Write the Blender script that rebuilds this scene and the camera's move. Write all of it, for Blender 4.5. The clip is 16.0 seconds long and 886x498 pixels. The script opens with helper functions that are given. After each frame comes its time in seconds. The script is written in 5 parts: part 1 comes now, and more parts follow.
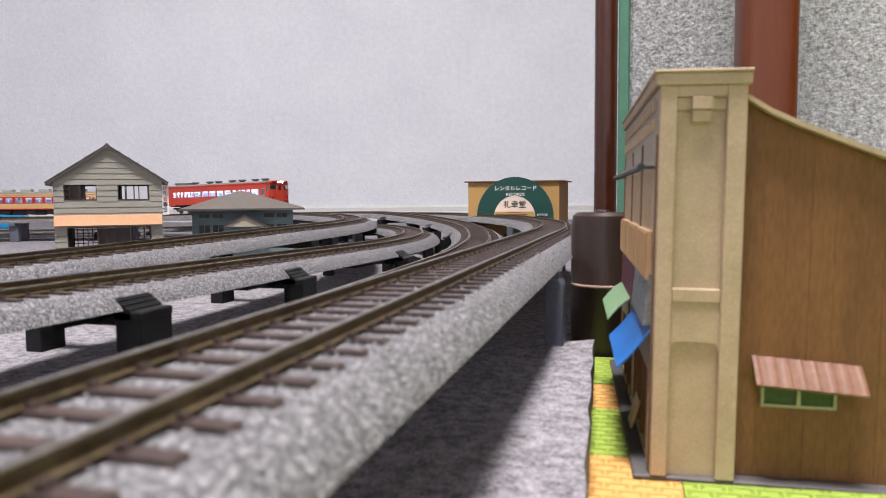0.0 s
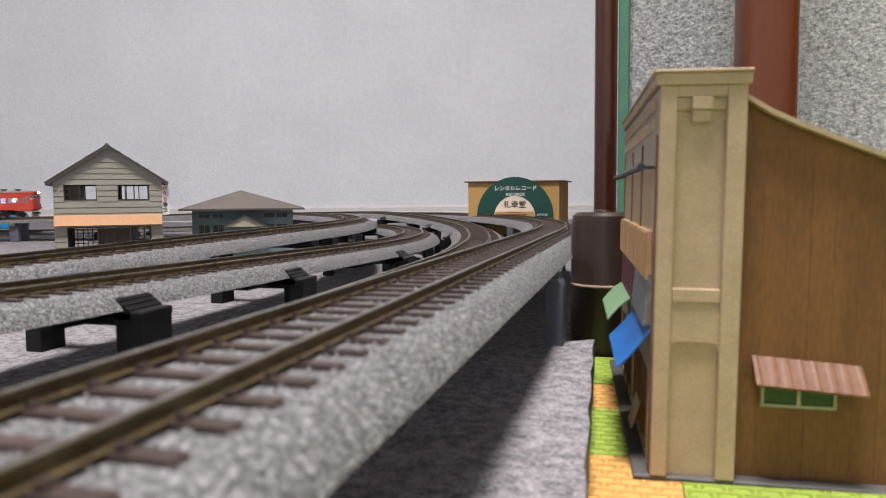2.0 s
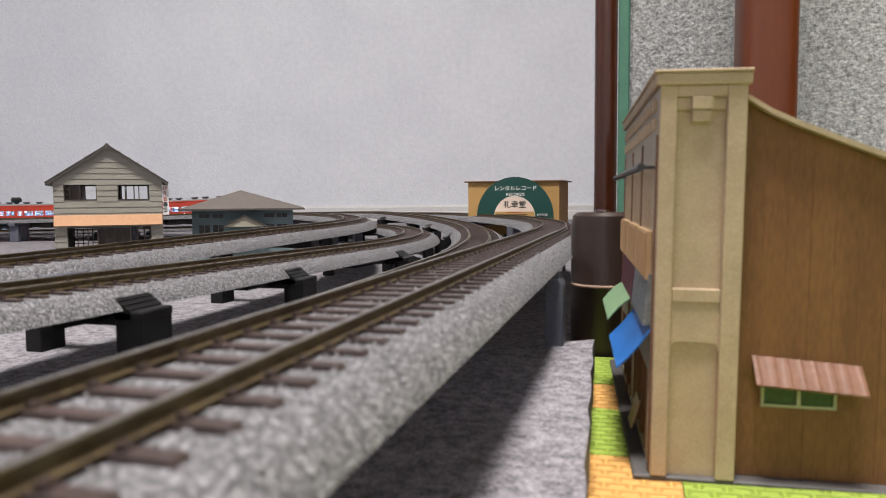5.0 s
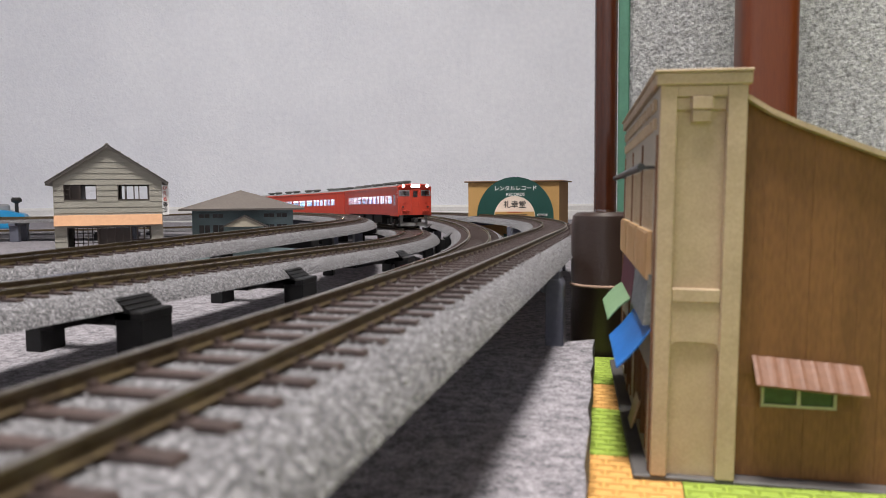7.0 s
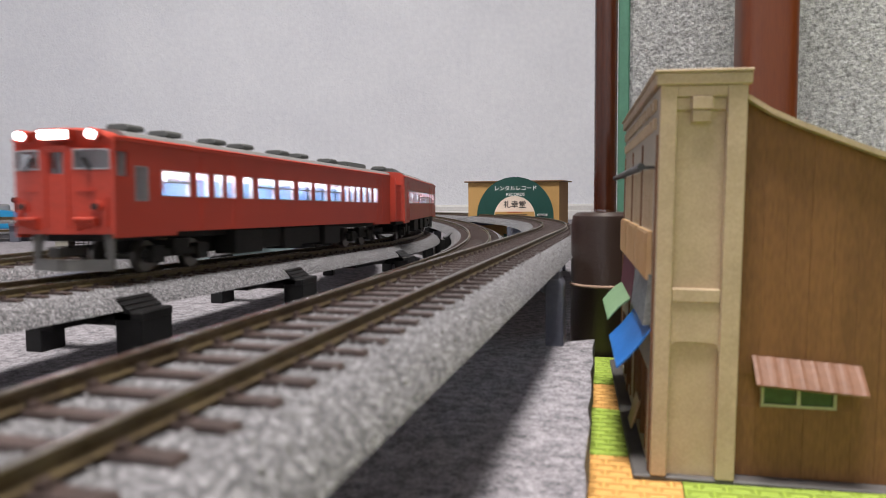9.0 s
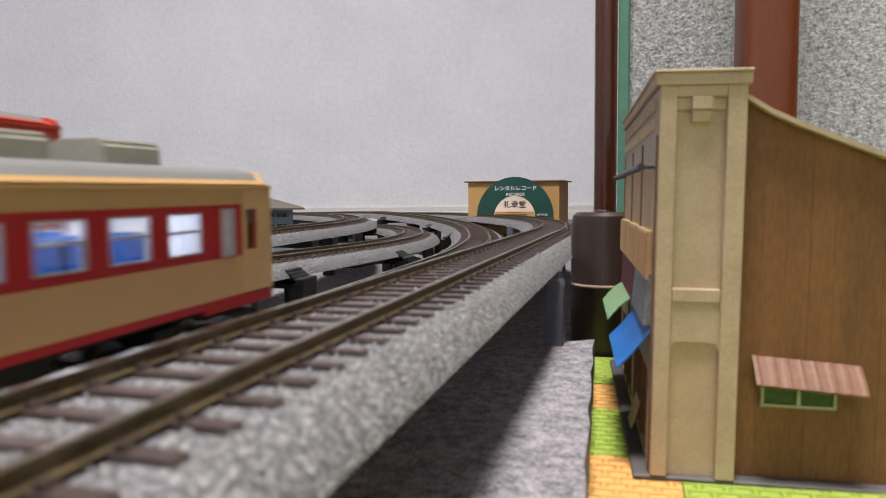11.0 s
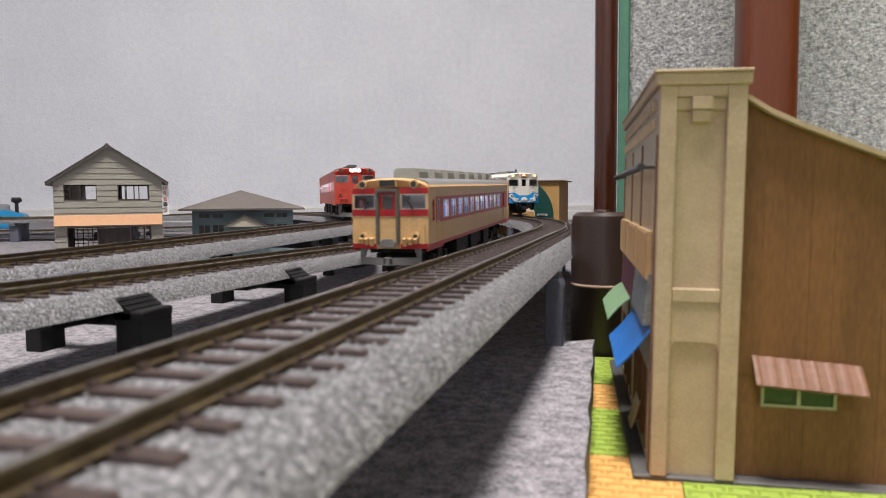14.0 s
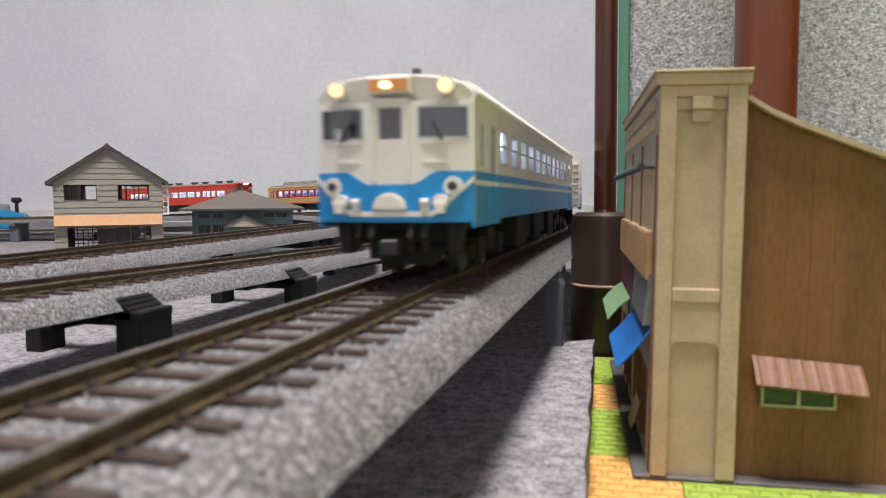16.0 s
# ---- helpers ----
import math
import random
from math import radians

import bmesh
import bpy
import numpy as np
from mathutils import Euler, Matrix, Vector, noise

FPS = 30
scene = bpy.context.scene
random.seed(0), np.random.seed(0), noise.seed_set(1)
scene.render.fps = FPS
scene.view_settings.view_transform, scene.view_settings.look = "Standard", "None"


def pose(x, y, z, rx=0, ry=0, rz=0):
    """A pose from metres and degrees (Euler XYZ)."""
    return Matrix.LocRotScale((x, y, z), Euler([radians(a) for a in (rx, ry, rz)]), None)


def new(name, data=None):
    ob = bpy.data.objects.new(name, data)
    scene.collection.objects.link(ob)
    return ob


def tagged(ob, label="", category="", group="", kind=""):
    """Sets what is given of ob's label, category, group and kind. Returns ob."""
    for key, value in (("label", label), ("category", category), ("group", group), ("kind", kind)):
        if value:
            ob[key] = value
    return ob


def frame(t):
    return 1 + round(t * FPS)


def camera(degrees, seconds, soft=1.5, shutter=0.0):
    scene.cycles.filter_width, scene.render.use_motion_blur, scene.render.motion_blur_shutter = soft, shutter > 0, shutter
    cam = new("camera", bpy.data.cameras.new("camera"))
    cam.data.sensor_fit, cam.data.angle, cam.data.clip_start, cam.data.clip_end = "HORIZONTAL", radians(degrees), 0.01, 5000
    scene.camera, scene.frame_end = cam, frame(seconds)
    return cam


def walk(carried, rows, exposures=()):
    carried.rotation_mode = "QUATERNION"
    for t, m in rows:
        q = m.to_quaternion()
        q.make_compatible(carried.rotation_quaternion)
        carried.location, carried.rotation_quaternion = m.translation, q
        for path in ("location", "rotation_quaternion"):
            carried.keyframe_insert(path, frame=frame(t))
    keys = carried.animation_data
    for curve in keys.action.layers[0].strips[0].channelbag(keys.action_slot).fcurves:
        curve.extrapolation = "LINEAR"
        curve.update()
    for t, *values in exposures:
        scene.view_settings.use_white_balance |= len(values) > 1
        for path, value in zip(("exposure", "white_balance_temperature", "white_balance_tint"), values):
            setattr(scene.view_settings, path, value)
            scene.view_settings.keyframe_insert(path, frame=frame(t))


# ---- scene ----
# World: metres, z = 0 on the grey felt, tracks run along +Y.
EYE = (0.0, 0.0, 0.070)
cam = camera(62.85, 16.0, soft=0.65, shutter=0.3)
cam.data.dof.use_dof = True
cam.data.dof.focus_distance = 0.90
cam.data.dof.aperture_fstop = 33.0
YAW, PITCH, ROLL = 14.739, -4.136, -0.4857
STAND = pose(*EYE, 0, 0, YAW) @ pose(0, 0, 0, 90 + PITCH, 0, 0) @ pose(0, 0, 0, 0, 0, ROLL)
walk(cam, [(0.0, STAND), (16.0, STAND)], exposures=[(0.0, 0.52, 6250, 13), (0.5, 0.37, 6320, 12), (1.5, 0.27, 6400, 10), (16.0, 0.27, 6400, 10)])

# ---- light: one ceiling lamp in a closed room ----
world = bpy.data.worlds.new("room_air")
scene.world = world
world.use_nodes = True
world.node_tree.nodes["Background"].inputs[0].default_value = (0.80, 0.86, 1.0, 1)
world.node_tree.nodes["Background"].inputs[1].default_value = 0.05
lamp_data = bpy.data.lights.new("ceiling_lamp_light", "AREA")
lamp_data.shape, lamp_data.size, lamp_data.energy = "DISK", 0.55, 80.0
lamp_data.color = (1.0, 0.935, 0.87)
lamp = new("ceiling_lamp_light", lamp_data)
lamp.matrix_world = pose(-0.06, -0.12, 2.24)


# ---- materials ----
def mat(name, color, rough=0.6, metal=0.0, color2=None, scale=60.0, fine=600.0, bump=0.0, bump_scale=None,
        amount=0.5, emit=0.0, spec=0.5, stretch=(1, 1, 1)):
    """Two-scale noise between two colours, with fine relief; scales are per metre."""
    m = bpy.data.materials.new(name)
    m.use_nodes = True
    nt = m.node_tree
    b = nt.nodes["Principled BSDF"]
    b.inputs["Roughness"].default_value = rough
    b.inputs["Metallic"].default_value = metal
    b.inputs["Specular IOR Level"].default_value = spec
    c2 = color2 or tuple(min(1, c * 0.82) for c in color)
    tc = nt.nodes.new("ShaderNodeTexCoord")
    mp = nt.nodes.new("ShaderNodeMapping")
    mp.inputs["Scale"].default_value = stretch
    nt.links.new(tc.outputs["Object"], mp.inputs["Vector"])
    n1, n2 = nt.nodes.new("ShaderNodeTexNoise"), nt.nodes.new("ShaderNodeTexNoise")
    for n, s in ((n1, scale), (n2, fine)):
        n.inputs["Scale"].default_value = s
        n.inputs["Detail"].default_value = 3
        nt.links.new(mp.outputs[0], n.inputs["Vector"])
    add = nt.nodes.new("ShaderNodeMath")
    add.operation = "MULTIPLY_ADD"
    add.inputs[1].default_value = 0.5
    half = nt.nodes.new("ShaderNodeMath")
    half.operation = "MULTIPLY"
    half.inputs[1].default_value = 0.5
    nt.links.new(n2.outputs[0], half.inputs[0])
    nt.links.new(n1.outputs[0], add.inputs[0])
    nt.links.new(half.outputs[0], add.inputs[2])
    rp = nt.nodes.new("ShaderNodeValToRGB")
    rp.color_ramp.elements[0].position = 0.5 - 0.25 * amount
    rp.color_ramp.elements[1].position = 0.5 + 0.25 * amount
    rp.color_ramp.elements[0].color = (*c2, 1)
    rp.color_ramp.elements[1].color = (*color, 1)
    nt.links.new(add.outputs[0], rp.inputs[0])
    nt.links.new(rp.outputs[0], b.inputs["Base Color"])
    if bump:
        bp = nt.nodes.new("ShaderNodeBump")
        bp.inputs["Strength"].default_value = min(1.0, bump)
        bp.inputs["Distance"].default_value = 0.001
        n3 = nt.nodes.new("ShaderNodeTexNoise")
        n3.inputs["Scale"].default_value = bump_scale or fine
        n3.inputs["Detail"].default_value = 4
        nt.links.new(mp.outputs[0], n3.inputs["Vector"])
        nt.links.new(n3.outputs[0], bp.inputs["Height"])
        nt.links.new(bp.outputs[0], b.inputs["Normal"])
    if emit:
        b.inputs["Emission Color"].default_value = (*color, 1)
        b.inputs["Emission Strength"].default_value = emit
    return m


def bands(name, stops, rough=0.35):
    """Paint in horizontal bands by height in the object's own space: stops of (z, colour) from below."""
    m = bpy.data.materials.new(name)
    m.use_nodes = True
    nt = m.node_tree
    b = nt.nodes["Principled BSDF"]
    b.inputs["Roughness"].default_value = rough
    tc = nt.nodes.new("ShaderNodeTexCoord")
    sp = nt.nodes.new("ShaderNodeSeparateXYZ")
    nt.links.new(tc.outputs["Object"], sp.inputs[0])
    mr = nt.nodes.new("ShaderNodeMath")
    mr.operation = "MULTIPLY"
    mr.inputs[1].default_value = 10.0
    nt.links.new(sp.outputs[2], mr.inputs[0])
    rp = nt.nodes.new("ShaderNodeValToRGB")
    rp.color_ramp.interpolation = "CONSTANT"
    el = rp.color_ramp.elements
    el[0].position, el[0].color = 0.0, (*stops[0][1], 1)
    el[1].position, el[1].color = stops[1][0] * 10, (*stops[1][1], 1)
    for z, c in stops[2:]:
        e = el.new(z * 10)
        e.color = (*c, 1)
    nt.links.new(mr.outputs[0], rp.inputs[0])
    n = nt.nodes.new("ShaderNodeTexNoise")
    n.inputs["Scale"].default_value = 45
    n.inputs["Detail"].default_value = 5
    nt.links.new(tc.outputs["Object"], n.inputs["Vector"])
    hs = nt.nodes.new("ShaderNodeHueSaturation")
    vr = nt.nodes.new("ShaderNodeMapRange")
    vr.inputs[3].default_value, vr.inputs[4].default_value = 0.84, 1.10
    nt.links.new(n.outputs[0], vr.inputs[0])
    nt.links.new(vr.outputs[0], hs.inputs["Value"])
    nt.links.new(rp.outputs[0], hs.inputs["Color"])
    nt.links.new(hs.outputs[0], b.inputs["Base Color"])
    return m


def ballast(name, base, dark, light):
    """Glued granules: cells of differing greys with small glints and relief."""
    m = mat(name, base, rough=0.7)
    nt = m.node_tree
    b = nt.nodes["Principled BSDF"]
    tc = nt.nodes.new("ShaderNodeTexCoord")
    v = nt.nodes.new("ShaderNodeTexVoronoi")
    v.inputs["Scale"].default_value = 2600
    nt.links.new(tc.outputs["Object"], v.inputs["Vector"])
    n = nt.nodes.new("ShaderNodeTexNoise")
    n.inputs["Scale"].default_value = 950
    n.inputs["Detail"].default_value = 4
    nt.links.new(tc.outputs["Object"], n.inputs["Vector"])
    sep = nt.nodes.new("ShaderNodeSeparateColor")
    nt.links.new(v.outputs["Color"], sep.inputs[0])
    mixv = nt.nodes.new("ShaderNodeMath")
    mixv.operation = "MULTIPLY_ADD"
    mixv.inputs[1].default_value = 0.55
    sc = nt.nodes.new("ShaderNodeMath")
    sc.operation = "MULTIPLY"
    sc.inputs[1].default_value = 0.5
    nt.links.new(n.outputs[0], sc.inputs[0])
    nt.links.new(sep.outputs[0], mixv.inputs[0])
    nt.links.new(sc.outputs[0], mixv.inputs[2])
    rp = nt.nodes.new("ShaderNodeValToRGB")
    e = rp.color_ramp.elements
    e[0].position, e[0].color = 0.10, (*dark, 1)
    e[1].position, e[1].color = 0.90, (*light, 1)
    mid = e.new(0.5)
    mid.color = (*base, 1)
    nt.links.new(mixv.outputs[0], rp.inputs[0])
    nt.links.new(rp.outputs[0], b.inputs["Base Color"])
    bp = nt.nodes.new("ShaderNodeBump")
    bp.inputs["Strength"].default_value = 0.9
    bp.inputs["Distance"].default_value = 0.0011
    nt.links.new(mixv.outputs[0], bp.inputs["Height"])
    nt.links.new(bp.outputs[0], b.inputs["Normal"])
    return m


def glow(name, color, strength):
    m = bpy.data.materials.new(name)
    m.use_nodes = True
    b = m.node_tree.nodes["Principled BSDF"]
    b.inputs["Base Color"].default_value = (*color, 1)
    b.inputs["Emission Color"].default_value = (*color, 1)
    b.inputs["Emission Strength"].default_value = strength
    return m


def clear(name, tint=(1, 1, 1), gloss=0.12, rough=0.03):
    """Thin clear pane: mostly see-through, part mirror."""
    m = bpy.data.materials.new(name)
    m.use_nodes = True
    nt = m.node_tree
    nt.nodes.remove(nt.nodes["Principled BSDF"])
    t, g, x = (nt.nodes.new(k) for k in ("ShaderNodeBsdfTransparent", "ShaderNodeBsdfGlossy", "ShaderNodeMixShader"))
    t.inputs[0].default_value = (*tint, 1)
    g.inputs["Roughness"].default_value = rough
    x.inputs[0].default_value = gloss
    nt.links.new(t.outputs[0], x.inputs[1])
    nt.links.new(g.outputs[0], x.inputs[2])
    nt.links.new(x.outputs[0], nt.nodes["Material Output"].inputs[0])
    return m


M = {}
M["felt"] = mat("grey_felt", (0.37, 0.352, 0.385), 1.0, color2=(0.108, 0.105, 0.118), scale=300, fine=1100, bump=1.0, bump_scale=700, amount=0.52, spec=0.1)
M["fleece"] = mat("pale_grey_needle_felt", (0.54, 0.55, 0.555), 1.0, color2=(0.20, 0.204, 0.205), scale=230, fine=520, bump=1.0, bump_scale=420, amount=0.5, spec=0.1)
M["wall"] = mat("pale_wallpaper", (0.85, 0.875, 0.935), 0.85, color2=(0.73, 0.755, 0.83), scale=5, fine=60, bump=1.0, bump_scale=130, amount=0.8, spec=0.2)
# Unseen east wall: dark brown chosen to cut bounce on right-facing sides.
M["bounce_cut"] = mat("dark_brown_bounce_cut", (0.085, 0.050, 0.030), 0.5, color2=(0.055, 0.030, 0.018), scale=8, fine=90, stretch=(3, 3, 0.4), bump=0.2)
# Unseen ceiling: albedo lowered to a streaked brown for less ambient, deeper shadows.
M["ceil_dim"] = mat("dimmed_brown_ceiling", (0.34, 0.28, 0.22), 0.7, color2=(0.26, 0.21, 0.16), scale=6, fine=70, stretch=(4, 0.5, 1), bump=0.2)
M["wall"].node_tree.nodes["Bump"].inputs["Distance"].default_value = 0.0020


def emboss(m, scale, low, high, distance):
    """Sparse raised strokes laid over the relief that the material already has."""
    nt = m.node_tree
    tc = nt.nodes.new("ShaderNodeTexCoord")
    n = nt.nodes.new("ShaderNodeTexNoise")
    n.inputs["Scale"].default_value, n.inputs["Detail"].default_value, n.inputs["Distortion"].default_value = scale, 2, 1.5
    nt.links.new(tc.outputs["Object"], n.inputs["Vector"])
    r = nt.nodes.new("ShaderNodeMapRange")
    r.inputs[1].default_value, r.inputs[2].default_value = low, high
    nt.links.new(n.outputs[0], r.inputs[0])
    bp = nt.nodes.new("ShaderNodeBump")
    bp.inputs["Strength"].default_value, bp.inputs["Distance"].default_value = 1.0, distance
    nt.links.new(r.outputs[0], bp.inputs["Height"])
    nt.links.new(nt.nodes["Bump"].outputs[0], bp.inputs["Normal"])
    nt.links.new(bp.outputs[0], nt.nodes["Principled BSDF"].inputs["Normal"])


emboss(M["wall"], 48, 0.60, 0.78, 0.0008)
M["white"] = mat("white_trim_paint", (0.80, 0.80, 0.80), 0.45, scale=12, fine=200, amount=0.6)
M["bed"] = ballast("ballast_granules", (0.104, 0.103, 0.112), (0.020, 0.020, 0.022), (0.46, 0.455, 0.485))
M["crumb"] = mat("ballast_crumb", (0.31, 0.305, 0.32), 0.55, color2=(0.12, 0.12, 0.125), scale=900, fine=2500, amount=0.5)
M["sleeper"] = mat("brown_plastic_sleeper", (0.075, 0.050, 0.045), 0.5, color2=(0.040, 0.028, 0.026), scale=180, fine=900, bump=0.2)
M["rail"] = mat("weathered_rail_steel", (0.165, 0.125, 0.065), 0.42, metal=0.45, color2=(0.08, 0.058, 0.034), scale=120, fine=900, bump=0.15)
M["railhead"] = mat("worn_rail_head", (0.50, 0.46, 0.40), 0.22, metal=1.0, color2=(0.32, 0.27, 0.21), scale=80, fine=600)
M["black"] = mat("black_pier_plastic", (0.009, 0.009, 0.010), 0.45, color2=(0.006, 0.006, 0.006), scale=60, spec=0.25)
M["slate"] = mat("blue_grey_pier_plastic", (0.115, 0.12, 0.155), 0.42, color2=(0.085, 0.09, 0.12), scale=60, bump=0.1)
M["steelgrey"] = mat("grey_roof_paint", (0.225, 0.225, 0.222), 0.55, color2=(0.165, 0.165, 0.163), scale=50)
M["ventgrey"] = mat("dark_grey_vent", (0.095, 0.100, 0.100), 0.55, scale=80)
M["beigegrey"] = mat("beige_grey_cooler", (0.36, 0.345, 0.30), 0.5, color2=(0.29, 0.28, 0.245), scale=60)
M["under"] = mat("dark_underframe", (0.016, 0.015, 0.014), 0.6, color2=(0.008, 0.008, 0.008), scale=90, spec=0.3)
M["plough"] = mat("grey_snow_plough", (0.17, 0.17, 0.165), 0.5, scale=60)
M["wheel"] = mat("dark_steel_wheel", (0.20, 0.19, 0.18), 0.35, metal=0.8, scale=90)
M["pane"] = clear("car_window_pane")
M["darkpane"] = clear("cab_window_pane", (0.88, 0.88, 0.90), 0.10)
M["alu"] = mat("window_sash_metal", (0.55, 0.56, 0.58), 0.35, metal=0.7, scale=60)
M["seat"] = mat("blue_seat_plastic", (0.015, 0.13, 0.42), 0.5, scale=60)
M["seatgrey"] = mat("pale_blue_seat_plastic", (0.16, 0.25, 0.42), 0.5, scale=60)
M["inside"] = mat("pale_car_interior", (0.72, 0.74, 0.77), 0.6, scale=60)
M["white_glow"] = glow("interior_lamp_strip", (0.76, 0.92, 1.0), 34.0)
M["blue_glow"] = glow("dim_interior_lamp_strip", (0.74, 0.82, 1.0), 10.0)
M["lamp_white"] = glow("lit_white_headlamp", (1.0, 0.96, 0.98), 12.0)
M["lamp_warm"] = glow("lit_warm_headlamp", (1.0, 0.70, 0.32), 1.0)
M["lamp_board"] = glow("lit_amber_board", (0.45, 0.18, 0.055), 0.32)
M["lamp_bulb"] = glow("bright_board_bulb", (1.0, 0.74, 0.42), 2.0)
M["lens_off"] = mat("unlit_lamp_lens", (0.05, 0.045, 0.045), 0.12, scale=60)
M["bulkhead"] = mat("dark_cab_partition", (0.07, 0.055, 0.055), 0.6, scale=80)
M["rubber"] = mat("grey_gangway_rubber", (0.135, 0.118, 0.095), 0.7, scale=80)


# ---- mesh helpers ----
def box(bm, x0, x1, y0, y1, z0, z1):
    v = [bm.verts.new(c) for c in ((x0, y0, z0), (x1, y0, z0), (x1, y1, z0), (x0, y1, z0), (x0, y0, z1), (x1, y0, z1), (x1, y1, z1), (x0, y1, z1))]
    for f in ((0, 3, 2, 1), (4, 5, 6, 7), (0, 1, 5, 4), (1, 2, 6, 5), (2, 3, 7, 6), (3, 0, 4, 7)):
        bm.faces.new([v[i] for i in f])
    return v


def prism(bm, prof, axis, a, b):
    """A closed outline swept straight from a to b. axis y: outline in x, z; x: in y, z; z: in x, y."""
    def put(p, t):
        return {"y": (p[0], t, p[1]), "x": (t, p[0], p[1]), "z": (p[0], p[1], t)}[axis]
    va, vb = [bm.verts.new(put(p, a)) for p in prof], [bm.verts.new(put(p, b)) for p in prof]
    n = len(prof)
    bm.faces.new(va)
    bm.faces.new(list(reversed(vb)))
    for i in range(n):
        bm.faces.new((va[i], vb[i], vb[(i + 1) % n], va[(i + 1) % n]))
    return va + vb


def cyl(bm, c, r, h, axis="z", n=16, r2=None):
    """A cylinder or cone stub centred on c along an axis."""
    m = {"z": Matrix(), "x": Matrix.Rotation(math.pi / 2, 4, "Y"), "y": Matrix.Rotation(-math.pi / 2, 4, "X")}[axis]
    return bmesh.ops.create_cone(bm, cap_ends=True, segments=n, radius1=r, radius2=r if r2 is None else r2, depth=h, matrix=Matrix.Translation(c) @ m)["verts"]


def soften(bm, w, seg=1):
    bmesh.ops.bevel(bm, geom=bm.edges[:], offset=w, segments=seg, affect="EDGES", clamp_overlap=True)


def part(name, bm, material, parent=None, label="", smooth=False, m=None):
    bmesh.ops.recalc_face_normals(bm, faces=bm.faces[:])
    me = bpy.data.meshes.new(name)
    bm.to_mesh(me)
    bm.free()
    me.materials.append(material)
    if smooth:
        me.shade_smooth()
        me.set_sharp_from_angle(angle=radians(35))
    ob = new(name, me)
    if parent is not None:
        ob.parent = parent
    if m is not None:
        ob.matrix_basis = m
    if label:
        tagged(ob, label)
    return ob


def shared(name, me, parent, m):
    ob = new(name, me)
    ob.parent = parent
    ob.matrix_basis = m
    return ob


def wall_holes(bm, put, u0, u1, z0, z1, holes):
    """Boxes that fill a wall round its openings; put(u0, u1, z0, z1) adds one."""
    us = sorted({u0, u1, *[h[0] for h in holes], *[h[1] for h in holes]})
    for a, b in zip(us, us[1:]):
        if b - a < 1e-7:
            continue
        cuts = sorted((h[2], h[3]) for h in holes if h[0] <= a + 1e-7 and h[1] >= b - 1e-7)
        z = z0
        for c0, c1 in cuts:
            if c0 > z + 1e-7:
                put(a, b, z, c0)
            z = c1
        if z1 > z + 1e-7:
            put(a, b, z, z1)


def empty(name, m, label, category, group=""):
    ob = new(name)
    ob.matrix_basis = m
    return tagged(ob, label, category, group)


# ---- room: floor, walls, ceiling ----
def slab(name, x0, x1, y0, y1, z0, z1, material, label=""):
    bm = bmesh.new()
    box(bm, x0, x1, y0, y1, z0, z1)
    return tagged(part(name, bm, material), label, kind="structure")


ROOM = pose(0, 0, 0, 0, 0, YAW)
for ob in (
    slab("ground", -2.4, 1.5, -1.6, 2.75, -0.06, -0.012, M["felt"], "grey felt carpet over the room floor"),
    slab("wall_north", -2.4, 1.5, 2.50, 2.60, -0.05, 2.4, M["wall"], "pale blue-white wallpapered room wall"),
    slab("wall_south", -2.4, 1.5, -1.70, -1.60, -0.05, 2.4, M["wall"], "pale wallpapered room wall"),
    slab("wall_west", -2.5, -2.4, -1.7, 2.6, -0.05, 2.4, M["wall"], "pale wallpapered room wall"),
    # Out of view; its dark colour keeps light off the cars' right sides.
    slab("wall_east", 1.5, 1.6, -1.7, 2.6, -0.05, 2.4, M["bounce_cut"], "unseen east wall, dark brown to cut bounce light"),
    slab("ceiling", -2.5, 1.6, -1.7, 2.6, 2.4, 2.5, M["ceil_dim"], "unseen ceiling, darkened brown to lower ambient light"),
):
    ob.matrix_basis = ROOM
bm = bmesh.new()
prism(bm, [(2.50, -0.05), (2.50, 0.0415), (2.494, 0.0415), (2.489, 0.034), (2.489, 0.020), (2.486, 0.016), (2.486, -0.05)], "x", -2.4, 1.5)
tagged(part("baseboard", bm, M["white"], m=ROOM), "white moulded baseboard at the wall foot", kind="structure")

# ---- felt sheets and foam mat under the layout ----
bm = bmesh.new()
prism(bm, [(-2.2, -0.9), (-0.030, -0.9), (-0.027, 0.36), (-0.029, 0.62), (0.10, 0.66), (0.10, 1.95), (-2.2, 1.95)], "z", -0.013, -0.002)
felt = tagged(part("felt_carpet", bm, M["felt"]), "grey speckled felt carpet under the tracks", "carpet", kind="structure")

bm = bmesh.new()
pts = []
for i in range(40):
    f = i / 39
    pts.append((0.0070 - 0.0221 * f + 0.0005 * math.sin(i * 2.3), -0.25 + 0.5456 * f))
for i in range(24):
    f = i / 23
    pts.append((-0.0151 - 0.150 * f, 0.2956 - 0.022 * f ** 0.4 + 0.0008 * math.sin(i * 1.7)))
pts.append((-0.165, -0.25))
prism(bm, pts, "z", -0.0019, 0.0120)
soften(bm, 0.0012, 2)
tagged(part("felt_pad", bm, M["felt"], smooth=True), "thick grey felt pad with a frayed edge", "felt pad")


# ---- four oval tracks ----
GAUGE, PITCH_SLEEPER = 0.0165, 0.00854
R_IN, STEP, Y_BEND, X_A = 0.6150, 0.0594, 0.4555, -0.0520
